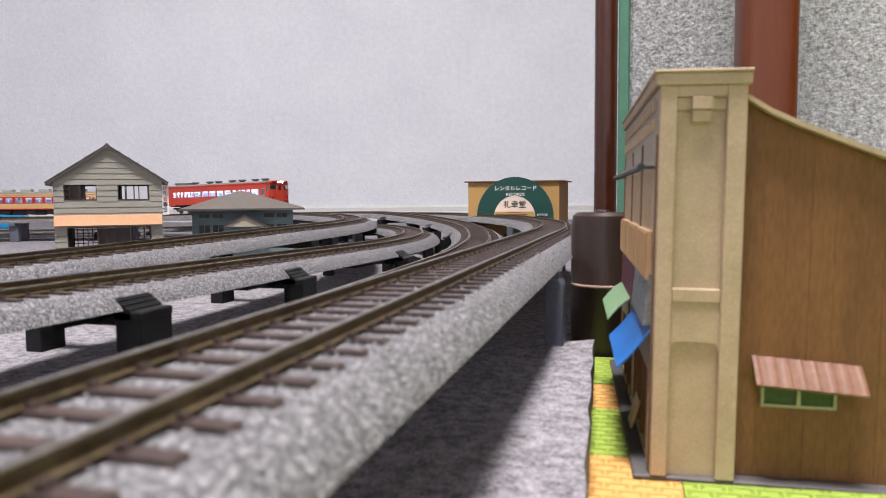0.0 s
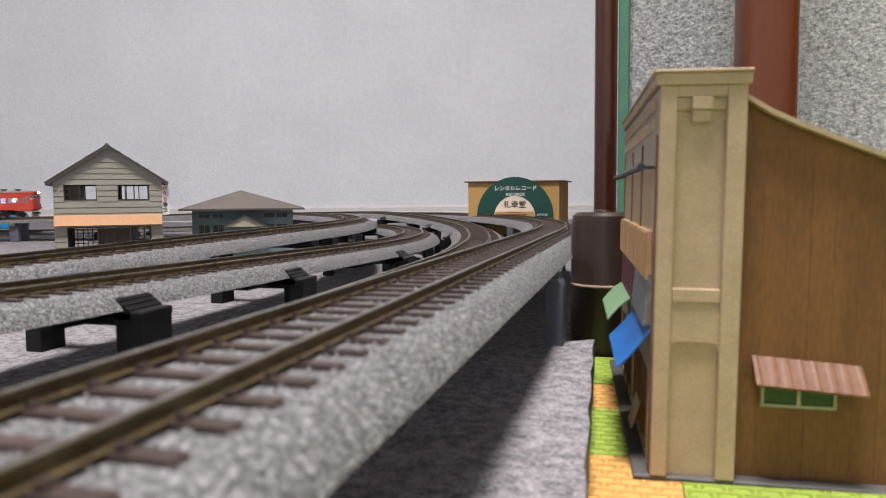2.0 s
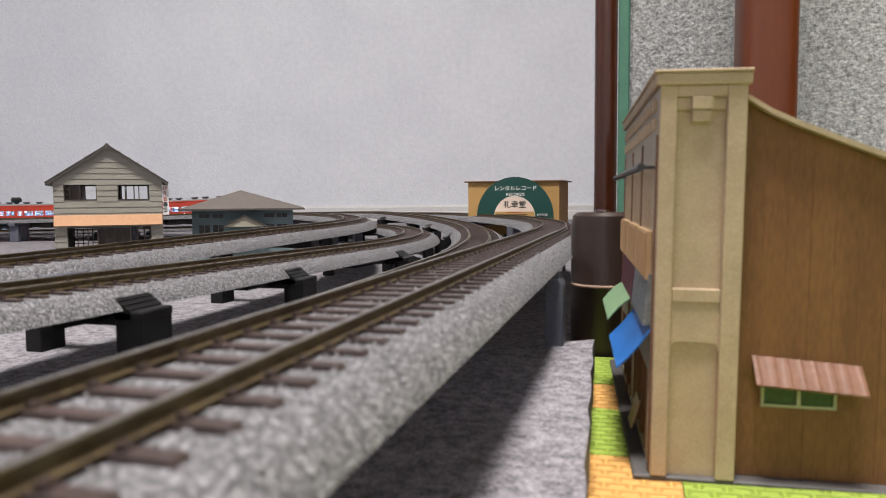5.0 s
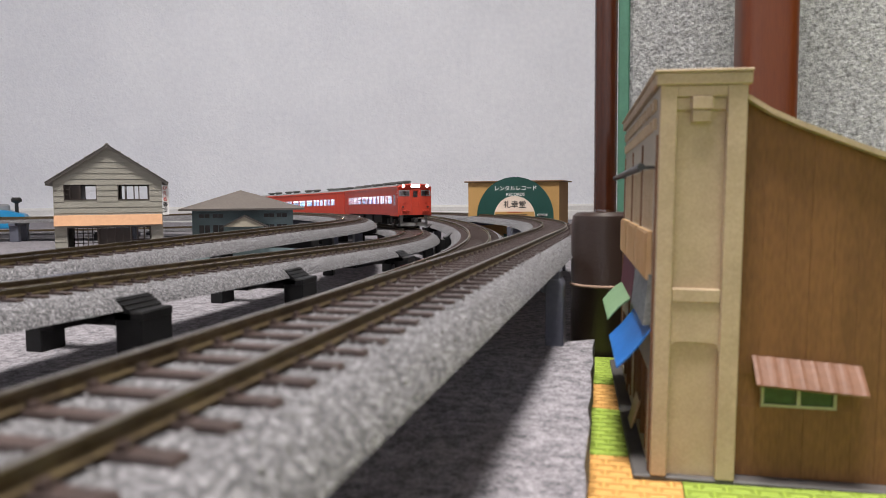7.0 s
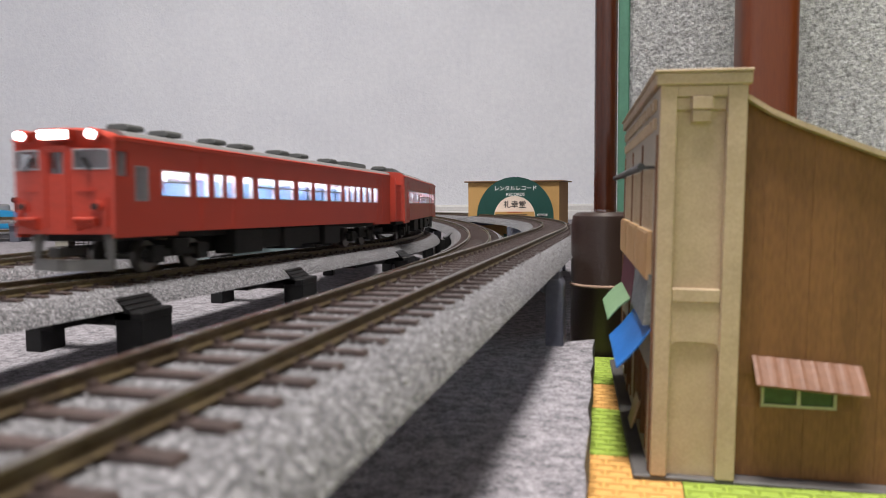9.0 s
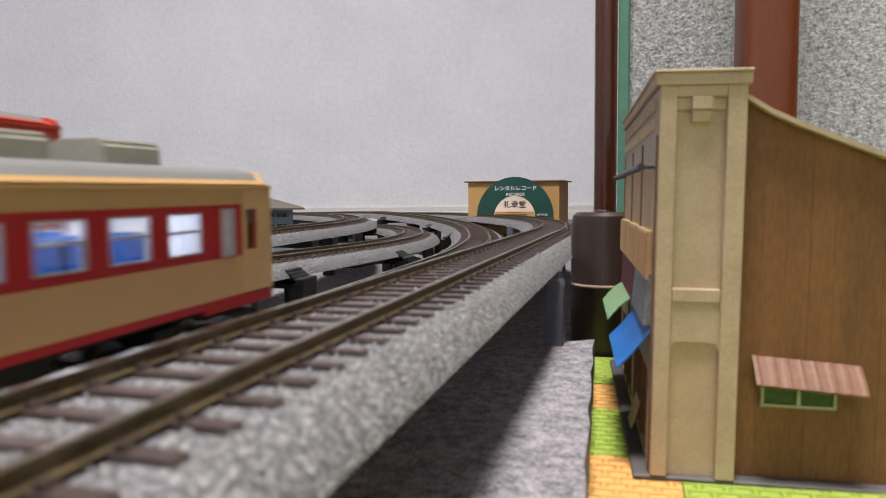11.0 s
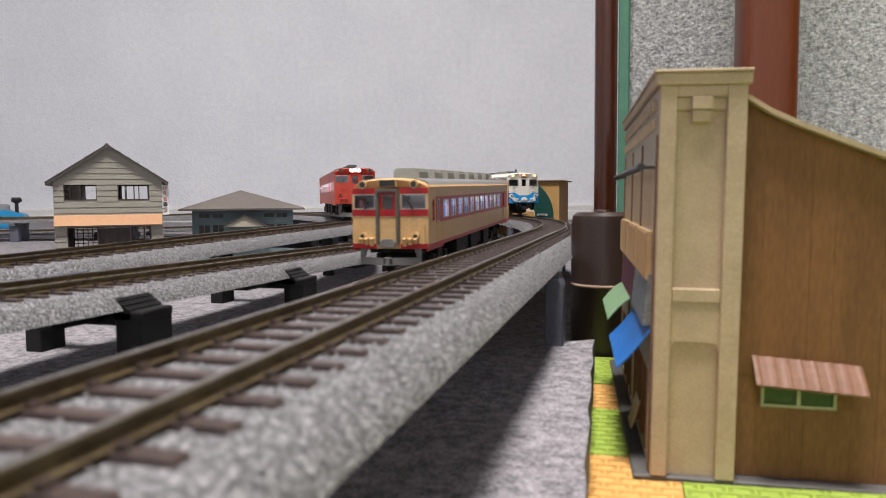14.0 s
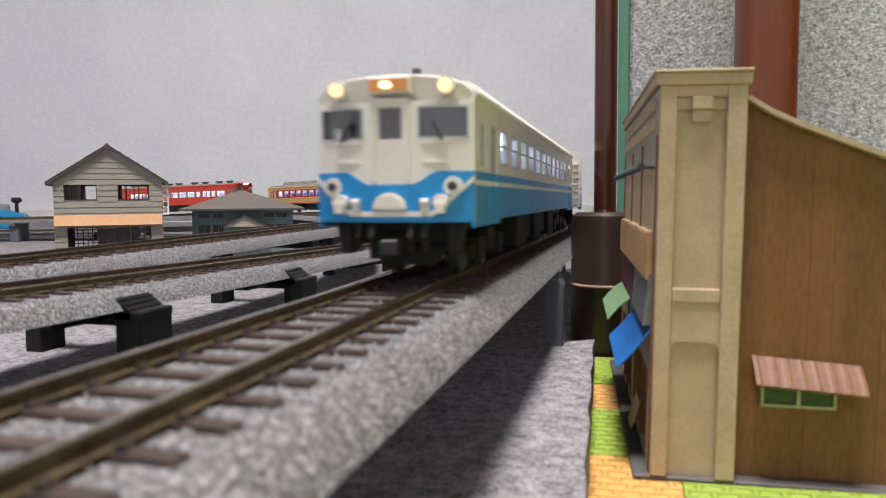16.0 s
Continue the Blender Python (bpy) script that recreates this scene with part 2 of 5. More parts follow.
TRACKS = {  # rail top at the bend, slope on the straight, slope in the bend, start of the straight
    "A": (0, 0.0494, -0.0040, -0.0030, -0.02),
    "B": (1, 0.0336, 0.0085, 0.0255, -0.02),
    "C": (2, 0.0400, -0.0210, -0.0101, 0.04),
    "D": (3, 0.0505, 0.0071, -0.0020, 0.13),
}


def loop_length(tr):
    k, _, _, _, y0 = TRACKS[tr]
    return 2 * math.pi * (R_IN + STEP * (3 - k)) + 2 * (Y_BEND - y0)


def rail_height(tr, s):
    """Height of the rail top: s is arc length, equal to Y on the near straight."""
    _, z, g0, g1, y0 = TRACKS[tr]
    k = TRACKS[tr][0]
    half = math.pi * (R_IN + STEP * (3 - k))
    z0 = z + g0 * (y0 - Y_BEND)
    if s <= Y_BEND:
        return z + g0 * (s - Y_BEND)
    f = min(1.0, max(0.0, (s - 1.0) / 0.75))
    sag = 0.011 * f * f * (3 - 2 * f)
    if tr == "C":
        f = min(1.0, max(0.0, (s - 0.90) / 0.85))
        sag = 0.018 * f * f * (3 - 2 * f)
    z1 = z + g1 * min(s - Y_BEND, 0.62) - sag
    if s <= Y_BEND + 0.62 * half:
        return z1
    f = (s - Y_BEND - 0.62 * half) / (loop_length(tr) - (Y_BEND - y0) - 0.62 * half)
    f = f * f * (3 - 2 * f)
    return z1 + (z0 - z1) * f


def on_track(tr, s):
    """Centre of the track at rail-top height, and the unit direction of growing s."""
    k, _, _, _, y0 = TRACKS[tr]
    R, x = R_IN + STEP * (3 - k), X_A - STEP * k
    L = loop_length(tr)
    s = (s - y0) % L + y0
    z = rail_height(tr, s)
    st, half = Y_BEND - y0, math.pi * R
    if s <= Y_BEND:
        return Vector((x, s, z)), Vector((0, 1, 0))
    s2 = s - Y_BEND
    if s2 <= half:
        a = s2 / R
        return Vector((x - R + R * math.cos(a), Y_BEND + R * math.sin(a), z)), Vector((-math.sin(a), math.cos(a), 0))
    s2 -= half
    if s2 <= st:
        return Vector((x - 2 * R, Y_BEND - s2, z)), Vector((0, -1, 0))
    a = math.pi + (s2 - st) / R
    return Vector((x - R + R * math.cos(a), y0 + R * math.sin(a), z)), Vector((-math.sin(a), math.cos(a), 0))


def along(tr, s, off=0.0, dz=0.0):
    """A pose on the track: X to its outer side, Y along growing s."""
    p, d = on_track(tr, s)
    n = Vector((d.y, -d.x, 0))
    q = p + n * off + Vector((0, 0, dz))
    return Matrix(((n.x, d.x, 0, q.x), (n.y, d.y, 0, q.y), (0, 0, 1, q.z), (0, 0, 0, 1)))


def sweep(bm, tr, prof, steps):
    """Sweep an outline (offset outwards, height over the rail top) once round the loop."""
    rings = []
    for s in steps:
        p, d = on_track(tr, s)
        n = Vector((d.y, -d.x, 0))
        rings.append([bm.verts.new(p + n * o + Vector((0, 0, h))) for o, h in prof])
    k = len(prof)
    for a, b in zip(rings, rings[1:] + rings[:1]):
        for i in range(k):
            bm.faces.new((a[i], a[(i + 1) % k], b[(i + 1) % k], b[i]))


def loop_steps(tr):
    L = loop_length(tr)
    n = int(L / 0.0135)
    y0 = TRACKS[tr][4]
    return [y0 + L * i / n for i in range(n)]


def sleeper_mesh():
    bm = bmesh.new()
    prism(bm, [(-0.0162, -0.0045), (0.0162, -0.0045), (0.0162, -0.0027), (0.0158, -0.0022), (-0.0158, -0.0022), (-0.0162, -0.0027)], "y", -0.00125, 0.00125)
    for sx in (-1, 1):
        for e in (-1, 1):
            c = sx * 0.0088 + e * 0.0017
            prism(bm, [(c - 0.0006, -0.0022), (c + 0.0006, -0.0022), (c + 0.0003, -0.0014), (c - 0.0003, -0.0014)], "y", -0.0006, 0.0006)
    bmesh.ops.recalc_face_normals(bm, faces=bm.faces[:])
    me = bpy.data.meshes.new("sleeper")
    bm.to_mesh(me)
    bm.free()
    me.materials.append(M["sleeper"])
    return me


SLEEPER = sleeper_mesh()
track_things = {}


def build_track(tr, label):
    thing = empty("model_railway_track", Matrix(), label, "railway track", "tracks of the layout")
    track_things[tr] = thing
    st = loop_steps(tr)
    bm = bmesh.new()
    sweep(bm, tr, [(-0.0246, -0.0088), (0.0246, -0.0088), (0.0238, -0.0073), (0.0210, -0.0047), (0.0192, -0.0036), (0.0172, -0.0029), (-0.0172, -0.0029), (-0.0192, -0.0036), (-0.0210, -0.0047), (-0.0238, -0.0073)], st)
    part("ballast_bed", bm, M["bed"], thing, "grey speckled moulded ballast bed", smooth=True)
    for e in (-1, 1):
        c = e * (GAUGE / 2 + 0.0004)
        bm = bmesh.new()
        sweep(bm, tr, [(c - 0.0011, -0.0024), (c + 0.0011, -0.0024), (c + 0.0011, -0.0020), (c + 0.0003, -0.0017), (c + 0.0003, -0.0007),
                       (c + 0.00055, -0.0005), (c + 0.00055, -0.00012), (c - 0.00055, -0.00012), (c - 0.00055, -0.0005), (c - 0.0003, -0.0007), (c - 0.0003, -0.0017), (c - 0.0011, -0.0020)], st)
        rail = part("rail", bm, M["rail"], thing, "weathered brown rail")
        bm = bmesh.new()
        sweep(bm, tr, [(c - 0.00048, -0.00011), (c + 0.00048, -0.00011), (c + 0.0004, 0.0), (c - 0.0004, 0.0)], st)
        part("rail_head", bm, M["railhead"], rail, "worn shiny rail head")
    return thing


def scatter_granules(tr, s0, s1, n):
    """Loose crumbs of ballast on the bed: small uneven octahedra in one mesh."""
    rng = random.Random(ord(tr))
    vs, fs = [], []
    for _ in range(n):
        s = s0 + (s1 - s0) * rng.random() ** 1.3
        o = rng.choice((-1, 1)) * rng.uniform(0.0, 0.0225)
        r = rng.uniform(0.00022, 0.00048)
        a = abs(o)
        z = -0.0029 if a < 0.0172 else -0.0029 - (a - 0.0172) * 0.45 if a < 0.0210 else -0.0047 - (a - 0.0210) * 0.90
        if abs(a - GAUGE / 2) < 0.0013:
            continue
        m = along(tr, s, o, z + r * 0.4)
        k = len(vs)
        for d in ((1, 0, 0), (-1, 0, 0), (0, 1, 0), (0, -1, 0), (0, 0, 1), (0, 0, -1)):
            vs.append(m @ Vector([c * r * rng.uniform(0.7, 1.3) for c in d]))
        for i in (0, 1):
            for j in (2, 3):
                for l in (4, 5):
                    fs.append((k + i, k + j, k + l))
    me = bpy.data.meshes.new("ballast_crumb")
    me.from_pydata(vs, [], fs)
    me.materials.append(M["crumb"])
    ob = new("ballast_crumb", me)
    ob.parent = track_things[tr]
    tagged(ob, "loose ballast crumbs", kind="stuff")


for key, words in (("A", "model railway track on a grey ballast bed"), ("B", "lower model railway track on grey ballast bed"),
                   ("C", "gently sloping model railway track on black piers"), ("D", "innermost model railway track on ballast bed")):
    build_track(key, words)
for key, lo, hi, n in (("A", 0.02, 1.1, 5200), ("B", 0.1, 1.0, 700), ("C", 0.13, 0.8, 2200), ("D", 0.17, 0.8, 1600)):
    scatter_granules(key, lo, hi, n)


# ---- piers under the beds ----
def pier_mesh(h, material, name, slim=False):
    """Column with a notched head that clips round the bed; origin at its foot, head at height h."""
    bm = bmesh.new()
    if slim:
        prism(bm, [(-0.0036, 0), (0.0036, 0), (0.0034, h - 0.003), (0.0022, h), (-0.0022, h), (-0.0034, h - 0.003)], "y", -0.0058, 0.0058)
        prism(bm, [(-0.0062, h - 0.0050), (-0.0030, h - 0.0065), (-0.0030, h + 0.0020), (-0.0042, h + 0.0042), (-0.0056, h + 0.0042), (-0.0062, h + 0.0030)], "y", -0.0040, 0.0040)
    else:
        prism(bm, [(-0.0048, 0), (0.0048, 0), (0.0046, h - 0.002), (-0.0046, h - 0.002)], "y", -0.0076, 0.0076)
        box(bm, -0.0048, 0.0048, -0.0078, 0.0078, h - 0.003, h)
    soften(bm, 0.0005)
    bmesh.ops.recalc_face_normals(bm, faces=bm.faces[:])
    me = bpy.data.meshes.new(name)
    bm.to_mesh(me)
    bm.free()
    me.materials.append(material)
    return me


def build_pier(tr, s, material, words, legs=(-0.0248, 0.0248), ground=-0.002, clip=True, beam=True, ribs=True, drop=0.0):
    base = along(tr, s)
    top = base.translation.z - 0.0087
    thing = empty("track_pier", Matrix.Translation((0, 0, ground - base.translation.z)) @ base, words, "track pier", "piers under the tracks")
    h = top - ground
    for o in legs:
        ob = new("pier_leg", pier_mesh(h - 0.0002 - drop, material, "pier_leg", slim=drop > 0))
        ob.parent = thing
        ob.matrix_basis = pose(o, 0, 0)
    if beam:
        bm = bmesh.new()
        box(bm, min(-0.0250, legs[0]), 0.0250, -0.0055, 0.0055, h - 0.0050, h - 0.0002)
        soften(bm, 0.0004)
        part("cross_beam", bm, material, thing)
    if clip:
        for e in (-1, 1):
            bm = bmesh.new()
            o = e * 0.0258
            if ribs:
                prism(bm, [(o - e * 0.0048, h - 0.0030), (o + e * 0.0012, h - 0.0030), (o + e * 0.0012, h - 0.0004), (o - e * 0.0040, h + 0.0036), (o - e * 0.0062, h + 0.0036), (o - e * 0.0050, h + 0.0002)], "y", -0.0078, 0.0078)
                for i in range(3):
                    a = h + 0.0003 + 0.0013 * i
                    b = o + e * (0.0003 - 0.0016 * i)
                    box(bm, b - 0.0003, b + 0.0003, -0.0078, 0.0078, a - 0.0006, a + 0.0001)
            else:
                o = e * 0.0216
                prism(bm, [(o - e * 0.0022, h - 0.0030), (o + e * 0.0018, h - 0.0030), (o + e * 0.0018, h + 0.0006), (o + e * 0.0004, h + 0.0024), (o - e * 0.0014, h + 0.0024)], "y", -0.0050, 0.0050)
                soften(bm, 0.0003)
            part("rail_clip", bm, material, thing)
    return thing


for s in (0.190, 0.298, 0.452, 0.68, 0.90, 1.13, 1.36, 1.60, 1.84):
    build_pier("C", s, M["black"], "black plastic pier with ribbed clip under the track", legs=(0.0258,) if s < 0.5 else (-0.0258, 0.0258))
for s in (0.560, 0.700, 0.840, 1.02, 1.22, 1.5):
    build_pier("B", s, M["black"], "black plastic pier under the lower track", clip=s > 0.2)
for s in (0.284, 0.470, 0.700, 0.905, 1.10, 1.33, 1.56, 1.80):
    build_pier("A", s, M["slate"], "blue-grey plastic pier under the track", ribs=False, legs=(-0.0228, 0.0228), drop=0.0030)
for s, off in ((0.2870, -0.0448), (0.4460, -0.0462), (0.6340, -0.0200)):
    build_pier("D", s, M["black"], "black plastic pier under the inner track", legs=(off,), clip=False)
for s in (0.79, 0.98, 1.20, 1.42, 1.62, 1.86):
    build_pier("D", s, M["slate"], "blue-grey plastic pier under the inner track", legs=(-0.014, 0.014), clip=False)


for s0, s1 in ((0.166, 0.196), (0.272, 0.302), (0.395, 0.545)):
    bm = bmesh.new()
    n = int((s1 - s0) / 0.01 + 0.5)
    rings = []
    for i in range(n + 1):
        m = along("C", s0 + (s1 - s0) * i / n, 0, -0.0086)
        rings.append([bm.verts.new(m @ Vector((x, 0, z))) for x, z in ((-0.016, 0), (0.016, 0), (0.014, -0.0040), (-0.014, -0.0040))])
    for a, b in zip(rings, rings[1:]):
        for k in range(4):
            bm.faces.new((a[k], a[(k + 1) % 4], b[(k + 1) % 4], b[k]))
    bm.faces.new(rings[0])
    bm.faces.new(rings[-1][::-1])
    part("girder_plate", bm, M["black"], track_things["C"], "black girder plate under the bed")
bm = bmesh.new()
box(bm, -0.0010, 0.0006, -0.0120, 0.0120, -0.0084, -0.0066)
soften(bm, 0.0004)
part("side_plate", bm, M["slate"], track_things["D"], "blue-grey plate on the bed side", m=along("D", 0.226, 0.0232, 0.0))


# ---- railcars ----
CAR, BOGIE = 0.2620, 0.0890
W2, Z0, ZG, ZR = 0.0184, 0.0138, 0.0412, 0.0468   # half width, body foot, gutter, roof top over the rail

RED = (0.50, 0.052, 0.028)
CREAM, EXRED = (0.56, 0.345, 0.148), (0.40, 0.009, 0.014)
IVORY, SKY = (0.78, 0.75, 0.70), (0.010, 0.27, 0.66)
M["paint_red"] = bands("vermilion_car_paint", [(0, RED), (0.0700, RED)], 0.42)
M["paint_ex"] = bands("cream_and_red_car_paint", [(0, EXRED), (0.0155, CREAM), (0.0248, EXRED), (0.0374, CREAM)], 0.36)
M["paint_blue"] = bands("ivory_and_blue_car_paint", [(0, SKY), (0.0218, IVORY), (0.0230, SKY), (0.0248, IVORY)], 0.36)
ROOFGREY = (0.20, 0.20, 0.20)
M["roof_red"] = bands("red_shouldered_grey_roof", [(0, RED), (0.0439, ROOFGREY)], 0.5)
M["roof_ex"] = bands("cream_shouldered_grey_roof", [(0, CREAM), (0.0432, ROOFGREY)], 0.5)
M["roof_blue"] = bands("ivory_shouldered_roof", [(0, IVORY), (0.0452, (0.42, 0.42, 0.40))], 0.5)
M["cream"] = mat("cream_paint", CREAM, 0.38, scale=60, color2=(0.64, 0.42, 0.19))
M["exred"] = mat("crimson_paint", EXRED, 0.38, scale=60)
M["ivory"] = mat("ivory_paint", IVORY, 0.38, scale=60, color2=(0.72, 0.69, 0.63))
M["sky"] = mat("sky_blue_paint", SKY, 0.38, scale=60)
M["redplain"] = mat("vermilion_paint", RED, 0.42, scale=60)
M["dark"] = mat("dark_trim", (0.025, 0.024, 0.024), 0.4, scale=60)


def side_windows(kind, cab):
    """Openings along a side as (from the cab end, width, z foot, z head), in metres."""
    if kind == "red":
        rows = [(0.0042, 0.0052, 0.0316, 0.0392), (0.0125, 0.0065, 0.0240, 0.0352)] if cab else [(0.010, 0.006, 0.0255, 0.0348)]
        x = 0.0260
        for w, g in ((0.0160, 0.0038), (0.0078, 0.0036), (0.0066, 0.0020), (0.0066, 0.0058), (0.0078, 0.0042),
                     (0.0150, 0.0034), (0.0150, 0.0042), (0.0150, 0.0034), (0.0150, 0.0042), (0.0150, 0.0036),
                     (0.0066, 0.0018), (0.0066, 0.0020), (0.0066, 0.0036), (0.0066, 0.0022), (0.0066, 0.0030), (0.0085, 0.003)):
            rows.append((x, w, 0.0257, 0.0347))
            x += w + g
        return rows
    rows = [(0.0105, 0.0050, 0.0262, 0.0362)] if cab else []
    rows.append((0.0205, 0.0062, 0.0252, 0.0366))
    x = 0.0345
    z0, z1 = (0.0268, 0.0360) if kind == "ex" else (0.0275, 0.0366)
    w, g = (0.0118, 0.0058) if kind == "ex" else (0.0110, 0.0066)
    while x + w < CAR - 0.030:
        rows.append((x, w, z0, z1))
        x += w + g
    rows.append((CAR - 0.0245, 0.0060, 0.0262, 0.0366))
    return rows


def roof_profile(ZG=0.0412, arch=(0.88, 0.86)):
    pts = [(W2, ZG - 0.0004), (W2 + 0.0004, ZG), (W2 - 0.0003, ZG + 0.0006)]
    for i in range(1, 12):
        a = i / 12 * math.pi
        c, s = math.cos(a), math.sin(a)
        pts.append(((abs(c) ** arch[0]) * (1 if c > 0 else -1) * (W2 - 0.0008), ZG + 0.0008 + s ** arch[1] * (ZR - ZG - 0.0008)))
    pts += [(-W2 + 0.0003, ZG + 0.0006), (-W2 - 0.0004, ZG), (-W2, ZG - 0.0004)]
    return pts


def build_car(kind, cab, lit, words, tail_lit=False):
    """A railcar at rail height, cab towards +Y."""
    car = empty("railcar", Matrix(), words, "railcar", "railcars on the tracks")
    ZG = {"red": 0.0436, "ex": 0.0424, "blue": 0.0424}[kind]
    paint = {"red": M["paint_red"], "ex": M["paint_ex"], "blue": M["paint_blue"]}[kind]
    plain = {"red": M["redplain"], "ex": M["cream"], "blue": M["ivory"]}[kind]
    yF, yB = CAR / 2, -CAR / 2
    wins = side_windows(kind, cab)
    # side walls
    for e in (-1, 1):
        bm = bmesh.new()
        holes = [(yF - a - w, yF - a, z0, z1) for a, w, z0, z1 in wins]
        foot = Z0
        wall_holes(bm, lambda a, b, c, d: box(bm, e * (W2 - 0.0009), e * W2, a, b, c, d), yB + 0.0012, yF - 0.003, foot, ZG, holes)
        # deeper skirt at the door ends
        for a, b in ((yF - 0.034, yF - 0.003), (yB + 0.0012, yB + 0.030)):
            box(bm, e * (W2 - 0.0009), e * W2, a, b, foot - 0.0012, foot)
        # gutter
        box(bm, e * W2, e * (W2 + 0.0005), yB + 0.0012, yF - 0.003, ZG - 0.0012, ZG - 0.0004)
        bmesh.ops.remove_doubles(bm, verts=bm.verts[:], dist=0.00002)
        side = part("side_wall", bm, paint, car)
        bm = bmesh.new()
        wall_holes(bm, lambda a, b, c, d: box(bm, e * (W2 - 0.0016), e * (W2 - 0.00095), a, b, c, d), yB + 0.002, yF - 0.022, foot + 0.003, ZG - 0.001, [h for h in holes if h[1] < yF - 0.0225])
        bmesh.ops.remove_doubles(bm, verts=bm.verts[:], dist=0.00002)
        part("inner_lining", bm, M["inside"], side, "pale inner lining")
        # door recess lines and panes
        for a, w, z0, z1 in wins:
            y0, y1 = yF - a - w, yF - a
            bm = bmesh.new()
            x = e * (W2 - 0.00055)
            box(bm, x - 0.0001, x + 0.0001, y0, y1, z0, z1)
            pane = part("window_pane", bm, M["pane"], side)
            pane.visible_shadow = False
            if w > 0.006:
                bm = bmesh.new()
                t = 0.00042
                for c in ((y0, y0 + t, z0, z1), (y1 - t, y1, z0, z1), (y0 + t, y1 - t, z0, z0 + t), (y0 + t, y1 - t, z1 - t, z1)):
                    box(bm, e * (W2 - 0.0005), e * (W2 + 0.0001), *c)
                if w > 0.010:
                    zm = z0 + (z1 - z0) * 0.55
                    box(bm, e * (W2 - 0.0005), e * W2, y0 + t, y1 - t, zm - 0.0003, zm + 0.0003)
                part("window_frame", bm, M["alu"], side)
        if kind == "ex" and cab:
            bm = bmesh.new()
            wall_holes(bm, lambda a, b, c, d: box(bm, e * W2, e * (W2 + 0.00018), a, b, c, d), yF - 0.0172, yF - 0.0029, 0.0157, ZG - 0.0013, [h for h in holes if h[1] > yF - 0.017])
            bmesh.ops.remove_doubles(bm, verts=bm.verts[:], dist=0.00002)
            part("cab_side", bm, M["cream"], side, "plain cream cab side")
        # door panel ribs
        for a in ((0.0195, 0.0285) if kind != "red" else (0.0485, 0.0700)) + (CAR - 0.0255, CAR - 0.0165):
            bm = bmesh.new()
            box(bm, e * W2, e * (W2 + 0.00022), yF - a - 0.0003, yF - a, Z0 + 0.0004, ZG - 0.003)
            part("door_edge", bm, paint, side)
    # roof
    bm = bmesh.new()
    prism(bm, roof_profile(ZG, (0.75, 0.72)), "y", yB + 0.0006, yF - 0.0085)
    part("roof", bm, M["roof_" + kind], car, smooth=True)
    # end walls
    for y, is_cab in ((yF, cab), (yB, False)):
        d = 1 if y > 0 else -1
        if is_cab:
            build_front(car, kind, y, lit, tail_lit, paint, plain)
        else:
            bm = bmesh.new()
            prof = [(W2 - 0.001, Z0)] + [(W2 - 0.0006, ZG)] + [(p[0] * 0.985, p[1] - 0.0002) for p in roof_profile(ZG, (0.75, 0.72))[2:-2]] + [(-W2 + 0.0006, ZG), (-W2 + 0.001, Z0)]
            prism(bm, prof, "y", y, y - d * 0.0014)
            end = part("end_wall", bm, plain, car)
            bm = bmesh.new()
            box(bm, -0.0062, 0.0062, *sorted((y, y + d * 0.0022)), Z0 + 0.001, 0.0385)
            soften(bm, 0.0008)
            part("gangway", bm, M["rubber"], end)
            for x in (-0.0165, 0.0128):
                bm = bmesh.new()
                for i in range(7):
                    box(bm, x, x + 0.0037, *sorted((y, y + d * 0.0014)), 0.0155 + i * 0.0037, 0.0162 + i * 0.0037)
                for u in (x, x + 0.0033):
                    box(bm, u, u + 0.0004, *sorted((y, y + d * 0.0010)), 0.0150, 0.0390)
                part("ladder", bm, plain, end)
            for e in (-1, 1):
                bm = bmesh.new()
                box(bm, *sorted((e * 0.0118, e * 0.0126)), *sorted((y, y + d * 0.0016)), Z0 + 0.001, 0.0420)
                part("end_pipe", bm, plain, end)
    # floor, interior, lamp strip
    bm = bmesh.new()
    box(bm, -W2 + 0.001, W2 - 0.001, yB + 0.002, yF - 0.006, Z0, Z0 + 0.003)
    part("car_floor", bm, M["inside"], car)
    bm = bmesh.new()
    n = 17 if kind != "red" else 11
    for i in range(n):
        y = yB + 0.034 + i * (CAR - 0.075) / n
        for e in (-1, 1):
            box(bm, e * 0.0050, e * 0.0166, y, y + 0.0020, Z0 + 0.003, 0.0325)
            box(bm, e * 0.0050, e * 0.0166, y + 0.002, y + 0.0062, Z0 + 0.003, 0.0212)
    part("seats", bm, M["seat"] if kind == "ex" else M["seatgrey"], car, "rows of moulded seats")
    bm = bmesh.new()
    box(bm, -0.0035, 0.0035, yB + 0.012, yF - 0.026, ZG - 0.0032, ZG - 0.0024)
    part("lamp_strip", bm, M["white_glow"] if kind == "red" else M["blue_glow"], car, "lit interior lamp strip")
    bm = bmesh.new()
    box(bm, -W2 + 0.001, W2 - 0.001, yF - 0.0215, yF - 0.0205, Z0 + 0.003, ZG)
    box(bm, -W2 + 0.001, W2 - 0.001, yB + 0.0205, yB + 0.0215, Z0 + 0.003, ZG - 0.008)
    part("bulkhead", bm, M["bulkhead"] if kind == "blue" else M["inside"], car)
    # roof fittings
    bm = bmesh.new()
    if kind == "red":
        for y in (0.099, 0.077, 0.046, 0.023, -0.012, -0.034, -0.072, -0.119):
            b2 = bmesh.new()
            box(b2, -0.0030, 0.0030, y - 0.0032, y + 0.0032, ZR - 0.0008, ZR + 0.0020)
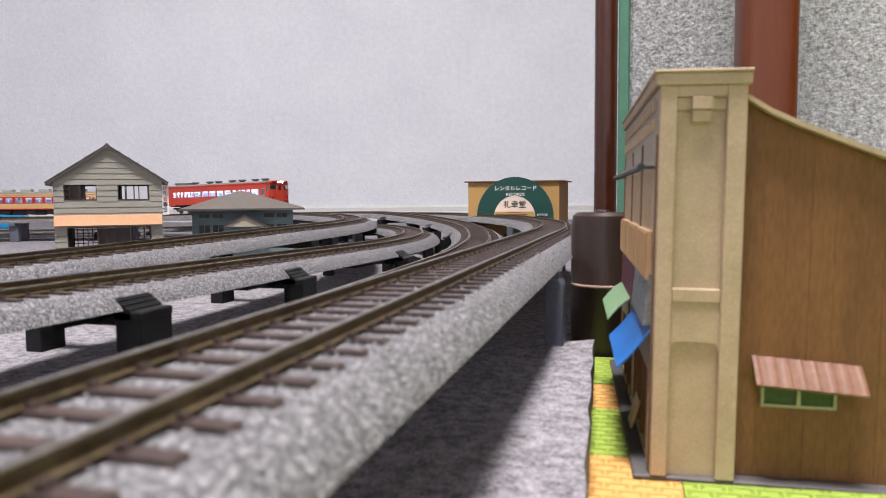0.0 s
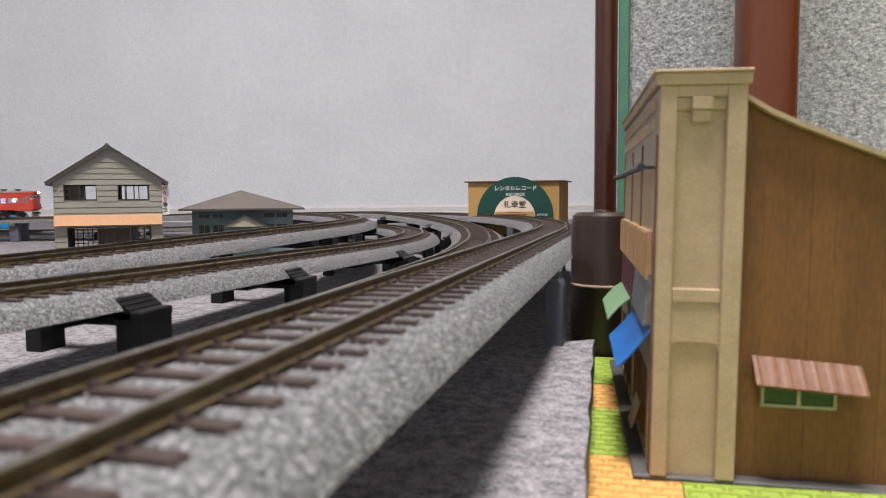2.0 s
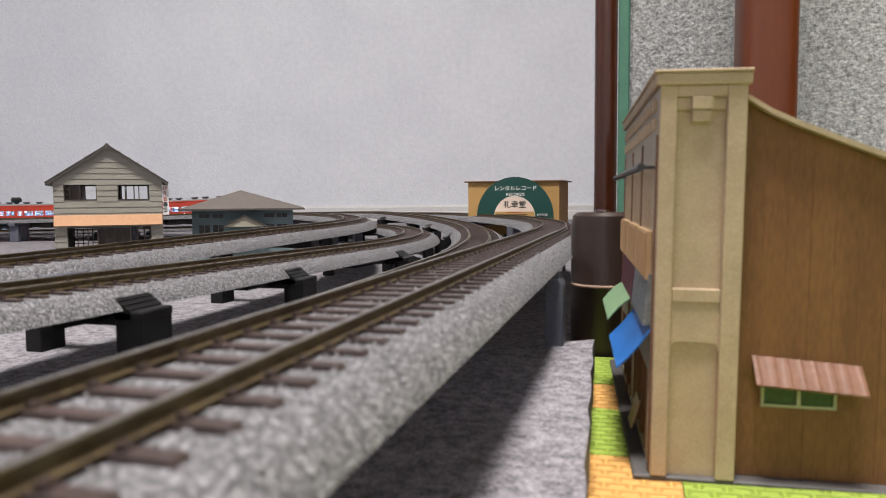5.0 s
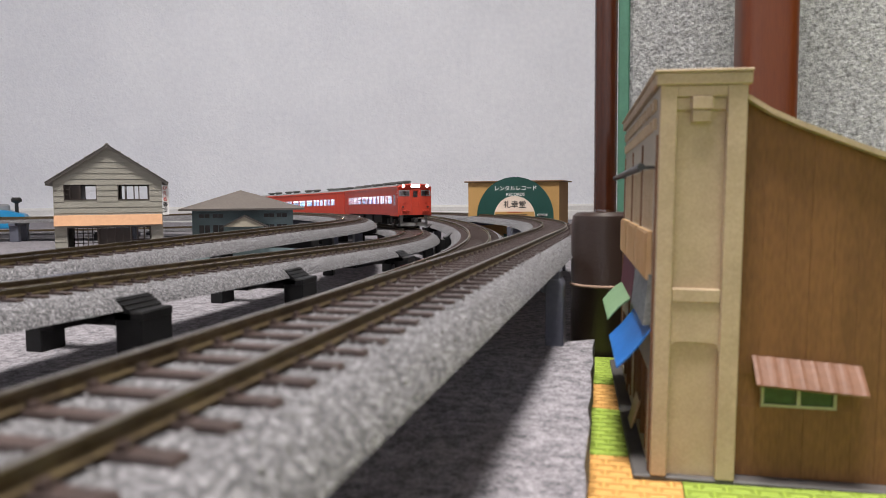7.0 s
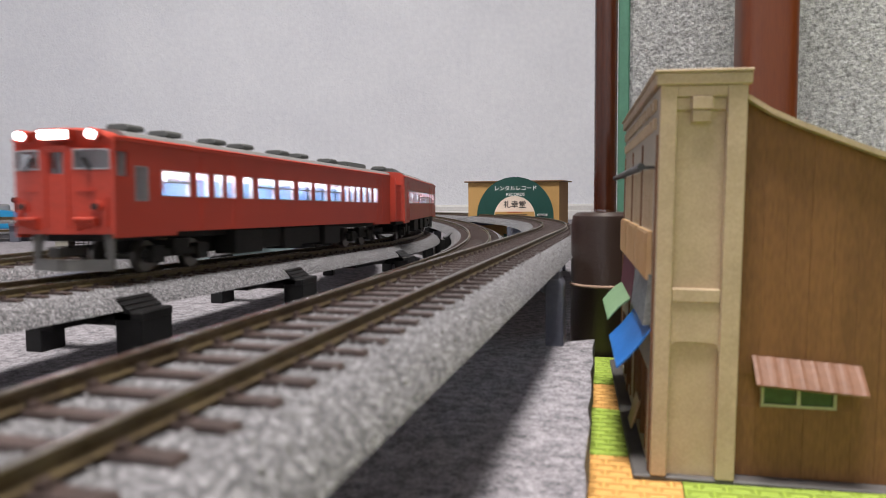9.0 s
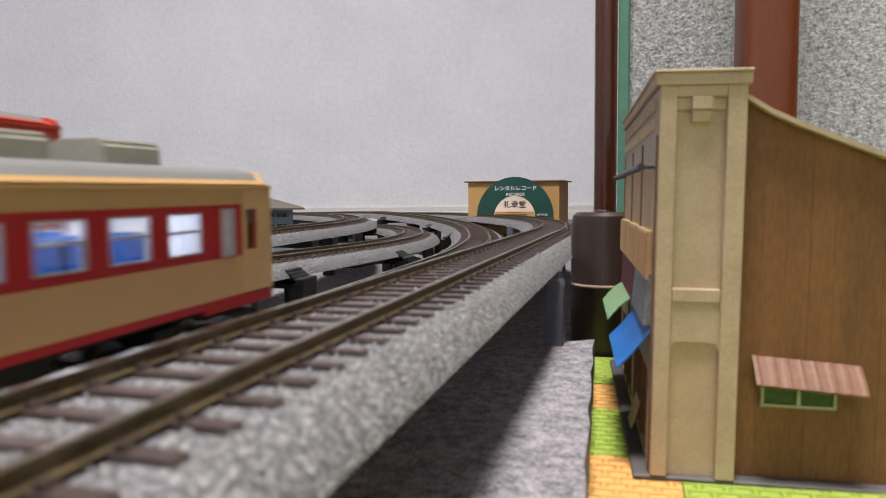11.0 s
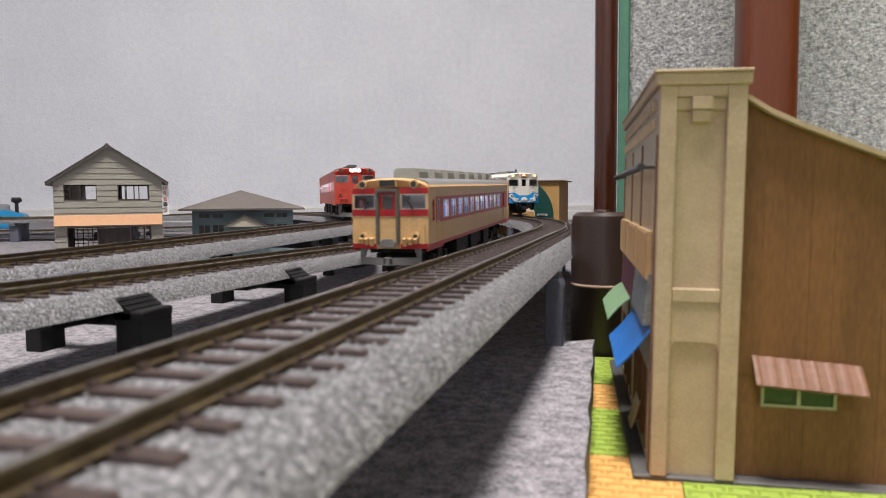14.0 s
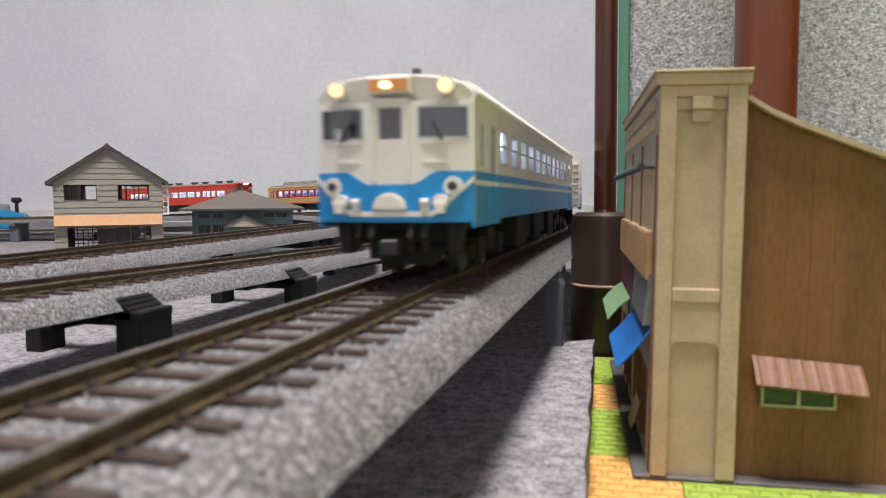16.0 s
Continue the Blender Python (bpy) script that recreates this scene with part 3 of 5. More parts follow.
            prism(b2, [(-0.0044, ZR + 0.0016), (0.0044, ZR + 0.0016), (0.0044, ZR + 0.0030), (0.0034, ZR + 0.0038), (-0.0034, ZR + 0.0038), (-0.0044, ZR + 0.0030)], "y", y - 0.0046, y + 0.0046)
            soften(b2, 0.0003)
            part("roof_vent", b2, M["ventgrey"], car)
        prism(bm, [(-0.0095, ZR - 0.001), (0.0095, ZR - 0.001), (0.0085, ZR + 0.0030), (-0.0085, ZR + 0.0030)], "y", -0.111, -0.081)
        soften(bm, 0.001, 2)
        part("roof_tank", bm, M["ventgrey"], car)
    else:
        ys = [0.0900 - i * 0.0325 for i in range(7)] if kind == "ex" else [0.098 - i * 0.027 for i in range(8)]
        w, l, hh = (0.0068, 0.0115, 0.0050) if kind == "ex" else (0.0052, 0.0056, 0.0020)
        for y in ys:
            b2 = bmesh.new()
            prism(b2, [(-w, ZR - 0.0016), (w, ZR - 0.0016), (w * 0.98, ZR + hh * 0.8), (w * 0.86, ZR + hh), (-w * 0.86, ZR + hh), (-w * 0.98, ZR + hh * 0.8)], "y", y - l, y + l)
            if kind == "ex":
                for v in b2.verts:
                    if abs(v.co.x) > w * 0.8:
                        v.co.y = y + (v.co.y - y) * 0.84
            soften(b2, 0.0008, 2)
            part("roof_cooler" if kind == "ex" else "roof_vent", b2, M["beigegrey"] if kind == "ex" else M["ventgrey"], car, smooth=True)
        box(bm, 0.0120, 0.0130, yB + 0.03, yF - 0.04, ZR - 0.0022, ZR - 0.0012)
        part("roof_pipe", bm, M["steelgrey"], car)
        if kind == "ex":
            bm = bmesh.new()
            prism(bm, [(-0.0085, ZR - 0.0016), (0.0085, ZR - 0.0016), (0.0070, ZR + 0.0012), (-0.0070, ZR + 0.0012)], "y", -0.129, -0.120)
            soften(bm, 0.0006)
            part("roof_tank", bm, M["steelgrey"], car, "low grey roof tank")
        if kind == "blue" and cab:
            bm = bmesh.new()
            prism(bm, [(-0.0078, ZR - 0.001), (0.0078, ZR - 0.001), (0.0068, ZR + 0.0022), (-0.0068, ZR + 0.0022)], "y", 0.070, 0.100)
            soften(bm, 0.0008, 2)
            part("roof_tank", bm, M["steelgrey"], car)
            bm = bmesh.new()
            cyl(bm, (0.0, 0.110, ZR + 0.0018), 0.0011, 0.0045, "z", 10)
            part("aerial", bm, M["ventgrey"], car)
    # underfloor boxes
    bm = bmesh.new()
    box(bm, -0.0120, 0.0120, yB + 0.004, yF - 0.008, Z0 - 0.0026, Z0)
    box(bm, -0.0050, 0.0050, -0.066, 0.066, 0.0045, Z0 - 0.0026)
    for i, (y, l, x) in enumerate(((0.044, 0.011, 0), (0.022, 0.008, 1), (0.004, 0.009, 0), (-0.018, 0.011, 1), (-0.042, 0.010, 0))):
        for e in (-1, 1):
            box(bm, e * 0.0060, e * (0.0162 - 0.0015 * x), y - l, y + l, 0.0036 + 0.0012 * ((i + (e > 0)) % 2), Z0 - 0.0004)
    soften(bm, 0.0004)
    part("underfloor_equipment", bm, M["under"], car)
    # bogies
    for y in (BOGIE, -BOGIE):
        bm = bmesh.new()
        for e in (-1, 1):
            box(bm, e * 0.0112, e * 0.0135, y - 0.0185, y + 0.0185, 0.0050, 0.0078)
            for w in (-0.0131, 0.0131):
                box(bm, e * 0.0112, e * 0.0148, y + w - 0.0032, y + w + 0.0032, 0.0034, 0.0092)
            box(bm, e * 0.0112, e * 0.0146, y - 0.0045, y + 0.0045, 0.0056, 0.0112)
        box(bm, -0.0112, 0.0112, y - 0.004, y + 0.004, 0.006, 0.0105)
        soften(bm, 0.0003)
        bogie = part("bogie", bm, M["under"], car)
        for w in (-0.0131, 0.0131):
            b2 = bmesh.new()
            for e in (-1, 1):
                cyl(b2, (e * 0.0085, y + w, 0.00545), 0.00540, 0.0020, "x", 20)
                cyl(b2, (e * 0.0074, y + w, 0.00545), 0.0059, 0.0005, "x", 20)
            cyl(b2, (0, y + w, 0.0053), 0.0011, 0.019, "x", 8)
            part("wheelset", b2, M["wheel"], bogie, smooth=True)
    # couplers
    for d in (1, -1):
        bm = bmesh.new()
        box(bm, -0.0022, 0.0022, *sorted((d * (CAR / 2 - 0.010), d * (CAR / 2 + 0.0022))), 0.0066, 0.0100)
        soften(bm, 0.0004)
        part("coupler", bm, M["dark"], car)
    return car


def build_front(car, kind, y, lit, tail_lit, paint, plain):
    """The cab front: curved shell with openings, lamps, board, hoses and plough."""
    t = 0.0014
    wz0, wz1 = {"red": (0.0335, 0.0397), "ex": (0.0322, 0.0391), "blue": (0.0321, 0.0392)}[kind]
    dz0, dz1 = {"red": (0.0322, 0.0388), "ex": (0.0322, 0.0389), "blue": (0.0321, 0.0390)}[kind]
    wx = {"red": 0.0174, "ex": 0.0176, "blue": 0.0172}[kind]
    holes = [(-wx, -0.0063, wz0, wz1), (0.0063, wx, wz0, wz1), (-0.0026, 0.0026, dz0, dz1)]
    # front wall with openings, slightly raked back at the corners
    bm = bmesh.new()

    def put(a, b, c, d):
        n = 3
        for i in range(n):
            u0, u1 = a + (b - a) * i / n, a + (b - a) * (i + 1) / n
            vs = []
            for yy in (0.0, -t):
                for u, z in ((u0, c), (u1, c), (u1, d), (u0, d)):
                    back = 0.0030 * (abs(u) / W2) ** 2.6
                    vs.append(bm.verts.new((u, y - back + yy, z)))
            for f in ((0, 1, 2, 3), (7, 6, 5, 4), (0, 4, 5, 1), (1, 5, 6, 2), (2, 6, 7, 3), (3, 7, 4, 0)):
                bm.faces.new([vs[k] for k in f])

    wall_holes(bm, put, -W2, W2, Z0, ZG - 0.0012, holes)
    bmesh.ops.remove_doubles(bm, verts=bm.verts[:], dist=0.00002)
    front = part("front_wall", bm, {"red": M["redplain"], "ex": M["cream"], "blue": M["ivory"]}[kind], car)
    # brow above the windows, rounding into the roof
    bm = bmesh.new()
    prof = [p for p in roof_profile()]
    prof = [(W2, ZG - 0.0014)] + prof[2:-2] + [(-W2, ZG - 0.0014)]
    rings = []
    for f, sc in ((0.0086, 1.0), (0.0056, 0.99), (0.0032, 0.965), (0.0014, 0.92), (0.0003, 0.85)):
        rings.append([bm.verts.new((px, y - f - 0.0030 * (abs(px) / W2) ** 2.6 * (1 - f / 0.0086), ZG - 0.0014 + (pz - ZG + 0.0014) * sc)) for px, pz in prof])
    for a, b in zip(rings, rings[1:]):
        for i in range(len(prof) - 1):
            bm.faces.new((a[i], a[i + 1], b[i + 1], b[i]))
    bm.faces.new(rings[-1])
    bm.faces.new(list(reversed(rings[0])))
    part("brow", bm, plain, front, smooth=True)
    # panes
    for u0, u1, z0, z1 in holes:
        bm = bmesh.new()
        us = [u0 + (u1 - u0) * i / 6 for i in range(7)]
        for a, b in zip(us, us[1:]):
            ya, yb = (y - 0.0008 - 0.0030 * (abs(u) / W2) ** 2.6 for u in (a, b))
            prism(bm, [(a, ya - 0.0003), (b, yb - 0.0003), (b, yb), (a, ya)], "z", z0, z1)
        bmesh.ops.remove_doubles(bm, verts=bm.verts[:], dist=0.00002)
        pane = part("windscreen" if u1 - u0 > 0.007 else "door_pane", bm, M["darkpane"], front)
        pane.visible_shadow = False
        if u1 - u0 > 0.007:
            bm = bmesh.new()
            uc = (u0 + u1) / 2
            vs = [(uc - 0.0003, z0 - 0.0004), (uc + 0.0002, z0 - 0.0004), (uc + 0.0026 * (1 if uc < 0 else -1), z0 + 0.0036), (uc + 0.0022 * (1 if uc < 0 else -1), z0 + 0.0037)]
            prism(bm, vs, "y", y - 0.0012, y + 0.0002)
            part("wiper", bm, M["dark"], front)
        if u1 - u0 > 0.007:
            bm = bmesh.new()
            for a, b in zip(us, us[1:]):
                ya, yb = (y - 0.0030 * (abs(u) / W2) ** 2.6 for u in (a, b))
                for zz in (z0, z1 - 0.0004):
                    prism(bm, [(a, ya - 0.0010), (b, yb - 0.0010), (b, yb + 0.0002), (a, ya + 0.0002)], "z", zz, zz + 0.0004)
            for u in (u0 + 0.0002, u1 - 0.0002):
                yu = y - 0.0030 * (abs(u) / W2) ** 2.6
                box(bm, u - 0.0002, u + 0.0002, yu - 0.0010, yu + 0.0002, z0, z1)
            part("windscreen_rim", bm, M["alu"], front)
    # gangway door
    bm = bmesh.new()
    gi, go = (0.0040, 0.0057) if kind == "ex" else (0.0036, 0.0046)
    for a in ((-go, -gi), (gi, go)):
        box(bm, a[0], a[1], y - 0.0004, y + (0.0022 if kind == "ex" else 0.0004), 0.0232 if kind == "blue" else Z0 + 0.0020, dz1 + 0.0018)
    box(bm, -go, go, y - 0.0004, y + (0.0022 if kind == "ex" else 0.0004), dz1 + 0.0010, dz1 + (0.0028 if kind == "ex" else 0.0019))
    if kind == "ex":
        soften(bm, 0.0006, 2)
    part("gangway_frame", bm, M["rubber"] if kind == "ex" else plain, front)
    if kind == "ex":
        bm = bmesh.new()
        wall_holes(bm, lambda a, b, c, d: box(bm, a, b, y, y + 0.0005, c, d), -0.0040, 0.0040, Z0 + 0.002, dz1 + 0.001, [(-0.0026, 0.0026, dz0, dz1)])
        part("gangway_door", bm, M["cream"], front)
        bm = bmesh.new()
        wall_holes(bm, lambda a, b, c, d: box(bm, a, b, y + 0.0005, y + 0.0008, c, d), -0.0039, 0.0039, 0.0291, 0.0398, [(-0.0026, 0.0026, dz0, dz1)])
        part("door_band", bm, M["exred"], front, "crimson band on the gangway door")
        bm = bmesh.new()
        prism(bm, [(-0.0036, Z0 + 0.001), (0.0036, Z0 + 0.001), (0.0036, Z0 + 0.003), (0.0022, Z0 + 0.0046), (-0.0022, Z0 + 0.0046), (-0.0036, Z0 + 0.003)], "y", y, y + 0.0024)
        part("foot_plate", bm, M["plough"], front)
    # lamps and board
    lz, lx = {"red": (0.0440, 0.0130), "ex": (0.0437, 0.0124), "blue": (0.0432, 0.0126)}[kind]
    for e in (-1, 1):
        yl = y - 0.0030 * (lx / W2) ** 2.6
        bm = bmesh.new()
        cyl(bm, (e * lx, yl - 0.0004, lz), 0.0020, 0.0030, "y", 18)
        rim = part("headlamp_rim", bm, plain if kind != "red" else M["redplain"], front, smooth=True)
        bm = bmesh.new()
        cyl(bm, (e * lx, yl + 0.0011, lz), 0.0014, 0.0010, "y", 18)
        lens = {"blue": M["lamp_warm"], "red": M["lamp_white"]}.get(kind) if lit else M["lens_off"]
        part("headlamp_lens", bm, lens, rim, "lit headlamp" if lit else "unlit dark headlamp")
    bw = {"red": 0.0048, "ex": 0.0038, "blue": 0.0044}[kind]
    if kind != "red":
        lz = 0.0442 if kind == "ex" else 0.0437
    bm = bmesh.new()
    box(bm, -bw - 0.0006, bw + 0.0006, y - 0.0020, y + 0.0008, lz - 0.0018, lz + 0.0020)
    soften(bm, 0.0004)
    casing = part("destination_board", bm, plain, front)
    bm = bmesh.new()
    box(bm, -bw, bw, y + 0.0004, y + 0.0011, lz - 0.0013, lz + 0.0014)
    face = {"red": M["lamp_white"], "blue": M["lamp_board"], "ex": M["dark"]}[kind]
    part("board_face", bm, face, casing, "glowing destination board" if kind != "ex" else "dark destination board")
    if kind == "blue":
        bm = bmesh.new()
        cyl(bm, (0, 0, 0), 0.0010, 0.0006, "y", 14, 0.0006)
        bmesh.ops.scale(bm, vec=(1.6, 1.0, 0.9), verts=bm.verts[:])
        part("board_bulb", bm, M["lamp_bulb"], casing, "bright bulb behind the board", m=pose(0.0006, y + 0.0013, lz))
    # lower marker lamps, steps, rails, hoses
    for e in (-1, 1):
        yl = y - 0.0030 * (0.0118 / W2) ** 2.6
        bm = bmesh.new()
        if kind == "blue":
            cyl(bm, (e * 0.0140, yl - 0.0004, 0.0217), 0.0021, 0.0016, "y", 16)
        elif kind == "ex":
            cyl(bm, (e * 0.0128, yl, 0.0196), 0.0019, 0.0018, "y", 16)
        else:
            cyl(bm, (e * 0.0135, yl - 0.0004, 0.0222), 0.0019, 0.0016, "y", 16)
        rim = part("tail_lamp_rim", bm, plain, front, smooth=True)
        bm = bmesh.new()
        cyl(bm, (e * (0.0140 if kind == "blue" else 0.0128 if kind == "ex" else 0.0135), yl + 0.0008, {"blue": 0.0217, "ex": 0.0196, "red": 0.0222}[kind]), 0.0010, 0.0010, "y", 12)
        part("tail_lamp_lens", bm, M["lens_off"], rim)
        # jumper hoses
        for i in range(3 if kind != "blue" else 1):
            u = e * (0.0080 + 0.0026 * i)
            z = 0.0150 + 0.0006 * i
            bm = bmesh.new()
            prism(bm, [(y - 0.002, z), (y + 0.0010, z), (y + 0.0012, 0.0176), (y + 0.0020, 0.0178), (y + 0.0018, 0.0190), (y - 0.002, 0.0190)], "x", u - 0.0009, u + 0.0009)
            soften(bm, 0.0003)
            part("jumper_hose", bm, plain, front)
        if kind == "blue":
            bm = bmesh.new()
            cyl(bm, (e * 0.0116, y - 0.0002, 0.0183), 0.0017, 0.0034, "y", 14)
            box(bm, e * 0.0116 - 0.0010, e * 0.0116 + 0.0010, y - 0.001, y + 0.0022, 0.0158, 0.0180)
            part("jumper_plug", bm, plain, front, smooth=True)
            bm = bmesh.new()
            box(bm, *sorted((e * 0.0062, e * 0.0130)), y - 0.0030, y - 0.0001, 0.0311, 0.0316)
            box(bm, *sorted((e * 0.0050, e * 0.0150)), y - 0.0040, y - 0.0003, 0.0399, 0.0403)
            part("window_ledge", bm, plain, front, "thin moulded window ledge")
        # grab rail and step
        bm = bmesh.new()
        if kind != "ex":
            box(bm, e * 0.0066, e * 0.0130, y - 0.003, y - 0.0002, 0.0268, 0.0272)
        if kind != "blue":
            box(bm, e * 0.0160, e * 0.0170, y - 0.0045, y - 0.0015, 0.016, 0.025)
        part("grab_rail", bm, plain, front)
    if kind == "ex":
        for z0, z1, name in ((0.0394, 0.0420, "upper_stripe"), (0.0291, 0.0320, "lower_stripe"), (0.0138, 0.0161, "foot_stripe")):
            for e in (-1, 1):
                bm = bmesh.new()
                us = [0.0058 + i * (W2 - 0.0057) / 8 for i in range(9)]
                for a, b in zip(us, us[1:]):
                    ya, yb = (y - 0.0030 * (min(u, W2) / W2) ** 2.6 for u in (a, b))
                    prism(bm, [(e * a, ya - 0.0004), (e * b, yb - 0.0004), (e * b, yb + 0.0002), (e * a, ya + 0.0002)], "z", z0, z1)
                part(name, bm, M["exred"], front)
    if kind == "blue":
        # blue apron with a dipping upper edge and an ivory chevron line
        def apron(top, bottom, lift, name, material):
            bm = bmesh.new()
            us = [-W2 + i * 2 * W2 / 28 for i in range(29)]
            for a, b in zip(us, us[1:]):
                ya, yb = (y - 0.0030 * (abs(u) / W2) ** 2.6 for u in (a, b))
                v = []
                for u, yy in ((a, ya), (b, yb)):
                    v += [(u, yy - 0.0003, bottom(u)), (u, yy + lift, bottom(u)), (u, yy + lift, top(u)), (u, yy - 0.0003, top(u))]
                vs = [bm.verts.new(q) for q in v]
                for f in ((0, 1, 5, 4), (1, 2, 6, 5), (2, 3, 7, 6), (3, 0, 4, 7), (0, 3, 2, 1), (4, 5, 6, 7)):
                    bm.faces.new([vs[k] for k in f])
            bmesh.ops.remove_doubles(bm, verts=bm.verts[:], dist=0.00002)
            part(name, bm, material, front)

        def edge(u):
            return 0.0221 + 0.0028 * min(1, max(0, (abs(u) - 0.0056) / 0.0045))

        def line(u):
            return 0.0156 + 0.0078 * min(1, max(0, (abs(u) - 0.0099) / 0.0085))

        apron(edge, lambda u: Z0, 0.0003, "blue_apron", M["sky"])
        apron(lambda u: line(u) + 0.0006, lambda u: line(u) - 0.0006, 0.0006, "ivory_line", M["ivory"])
        bm = bmesh.new()
        prism(bm, [(0.0040 * math.cos(a), 0.0164 + 0.0040 * math.sin(a)) for a in [i * math.pi / 10 for i in range(11)]], "y", y, y + 0.0018)
        soften(bm, 0.0005, 2)
        part("foot_plate", bm, M["ivory"], front)
    # plough
    if kind == "blue":
        for e in (-1, 1):
            bm = bmesh.new()
            prism(bm, [(e * 0.0115, 0.0062), (e * 0.0145, 0.0066), (e * 0.0155, Z0), (e * 0.0112, Z0)], "y", y - 0.0085, y - 0.0055)
            soften(bm, 0.0004)
            part("front_step", bm, M["under"], car)
            for u in (0.0045, 0.0078):
                bm = bmesh.new()
                prism(bm, [(y - 0.003, Z0), (y - 0.0005, Z0), (y + 0.0008, 0.0105), (y - 0.0006, 0.0072), (y - 0.0016, 0.0074), (y - 0.0008, 0.0108)], "x", e * u - 0.0006, e * u + 0.0006)
                part("brake_hose", bm, M["under"], car)
        bm = bmesh.new()
        prism(bm, [(-0.0065, 0.0030), (0.0065, 0.0030), (0.0100, 0.0085), (-0.0100, 0.0085)], "y", y - 0.0150, y - 0.0125)
        box(bm, -0.0120, 0.0120, y - 0.0240, y - 0.0090, 0.0085, Z0)
        soften(bm, 0.0005)
        part("pilot_plate", bm, M["under"], car)
        return
    bm = bmesh.new()
    zb, zt = (0.0062, 0.0096) if kind == "ex" else (0.0022, 0.0058)
    if kind == "ex":
        y = y + 0.003
    vs = [(-0.0150, y - 0.006), (0, y - 0.0005), (0.0150, y - 0.006), (0.0150, y - 0.0072), (0, y - 0.0022), (-0.0150, y - 0.0072)]
    prism(bm, vs, "z", zb, zt)
    for e in (-1, 1):
        prism(bm, [(e * 0.0128, zt - 0.0002), (e * 0.0150, zt - 0.0002), (e * 0.0150, Z0), (e * 0.0115, Z0)], "y", y - 0.0072, y - 0.0060)
    part("snow_plough", bm, M["plough"] if kind != "blue" else M["dark"], car)


cars = {
    "C1": build_car("red", True, True, "vermilion model railcar with lit white headlamps"),
    "C2": build_car("red", True, False, "vermilion model railcar coupled behind the lit one"),
    "D1": build_car("red", True, False, "single vermilion railcar with a glowing white board"),
    "B1": build_car("ex", True, False, "cream and crimson express railcar with blue seats"),
    "B2": build_car("ex", True, False, "cream and crimson express railcar leading its train"),
    "A1": build_car("blue", True, True, "ivory and sky-blue railcar with warm headlamps"),
    "A2": build_car("blue", False, False, "ivory and sky-blue railcar coupled behind"),
}


# ---- foam puzzle mat ----
def weave(name, color, color2):
    """Foam with a pressed basket weave."""
    m = mat(name, color, 0.75, color2=color2, scale=120, fine=700, amount=0.7)
    nt = m.node_tree
    b = nt.nodes["Principled BSDF"]
    tc = nt.nodes.new("ShaderNodeTexCoord")
    br = nt.nodes.new("ShaderNodeTexBrick")
    br.inputs["Scale"].default_value = 1.0
    br.inputs["Brick Width"].default_value = 0.0066
    br.inputs["Row Height"].default_value = 0.0042
    br.inputs["Mortar Size"].default_value = 0.0016
    br.inputs["Mortar Smooth"].default_value = 1.0
    nt.links.new(tc.outputs["Object"], br.inputs["Vector"])
    bp = nt.nodes.new("ShaderNodeBump")
    bp.invert = True
    bp.inputs["Strength"].default_value = 0.9
    bp.inputs["Distance"].default_value = 0.0016
    nt.links.new(br.outputs["Fac"], bp.inputs["Height"])
    nt.links.new(bp.outputs[0], b.inputs["Normal"])
    return m


M["foam_green"] = weave("green_foam", (0.33, 0.45, 0.060), (0.26, 0.37, 0.045))
M["foam_orange"] = weave("orange_foam", (0.74, 0.41, 0.12), (0.64, 0.34, 0.09))


def foam_tile(name, outline, material, words):
    bm = bmesh.new()
    prism(bm, outline, "z", -0.0130, -0.0030)
    return tagged(part(name, bm, material), words, "foam mat", "puzzle mats on the floor")


def tabs(x_in, x_out, y0, y1, spans):
    """The toothed seam between two mats, from y0 up to y1: stretches of spans reach out to x_out."""
    pts = [(x_in, y0)]
    for a, b in spans:
        w = 0.004
        if a > y0:
            pts += [(x_in, a)]
        else:
            pts = []
        pts += [(x_out - 0.004, a - (w if a > y0 else 0)), (x_out, a + 0.001), (x_out, b - 0.001), (x_out - 0.004, b + w * 0.5), (x_in, b)]
    pts.append((x_in, y1))
    return pts


seam = tabs(-0.0268, 0.0128, -0.30, 0.331, [(-0.30, -0.21), (-0.17, -0.12), (-0.08, -0.03), (0.01, 0.06), (0.10, 0.2030), (0.252, 0.283)])
foam_tile("foam_mat", seam + [(0.60, 0.331), (0.60, -0.30)], M["foam_green"], "lime green foam puzzle mat with pressed weave")
orange_edge = [(x - 0.0003, y) for x, y in seam if y <= 0.2841]
foam_tile("foam_mat", [(-0.0275, -0.30)] + orange_edge + [(-0.0275, 0.283)], M["foam_orange"], "orange foam puzzle mat locked into a green one")


# ---- shop house beside the near track ----
M["cardcream"] = mat("cream_card", (0.50, 0.385, 0.265), 0.75, color2=(0.405, 0.310, 0.205), scale=90, fine=1500, bump=0.05)
M["cardbrown"] = mat("brown_card_boards", (0.215, 0.095, 0.032), 0.7, color2=(0.140, 0.060, 0.019), scale=40, fine=500, bump=0.2, stretch=(3, 3, 0.6))
M["cardgrey"] = mat("grey_card", (0.47, 0.42, 0.34), 0.8, scale=90)
M["peach"] = mat("peach_card", (0.66, 0.44, 0.24), 0.7, color2=(0.60, 0.39, 0.2), scale=90, bump=0.15)
M["woodbrown"] = mat("brown_strip_wood", (0.20, 0.095, 0.045), 0.6, scale=90)
M["plinth"] = mat("dark_grey_base_card", (0.10, 0.095, 0.095), 0.6, scale=60)
M["pinkroof"] = mat("pink_brown_tin", (0.215, 0.104, 0.064), 0.6, color2=(0.165, 0.076, 0.046), scale=120, bump=0.2)
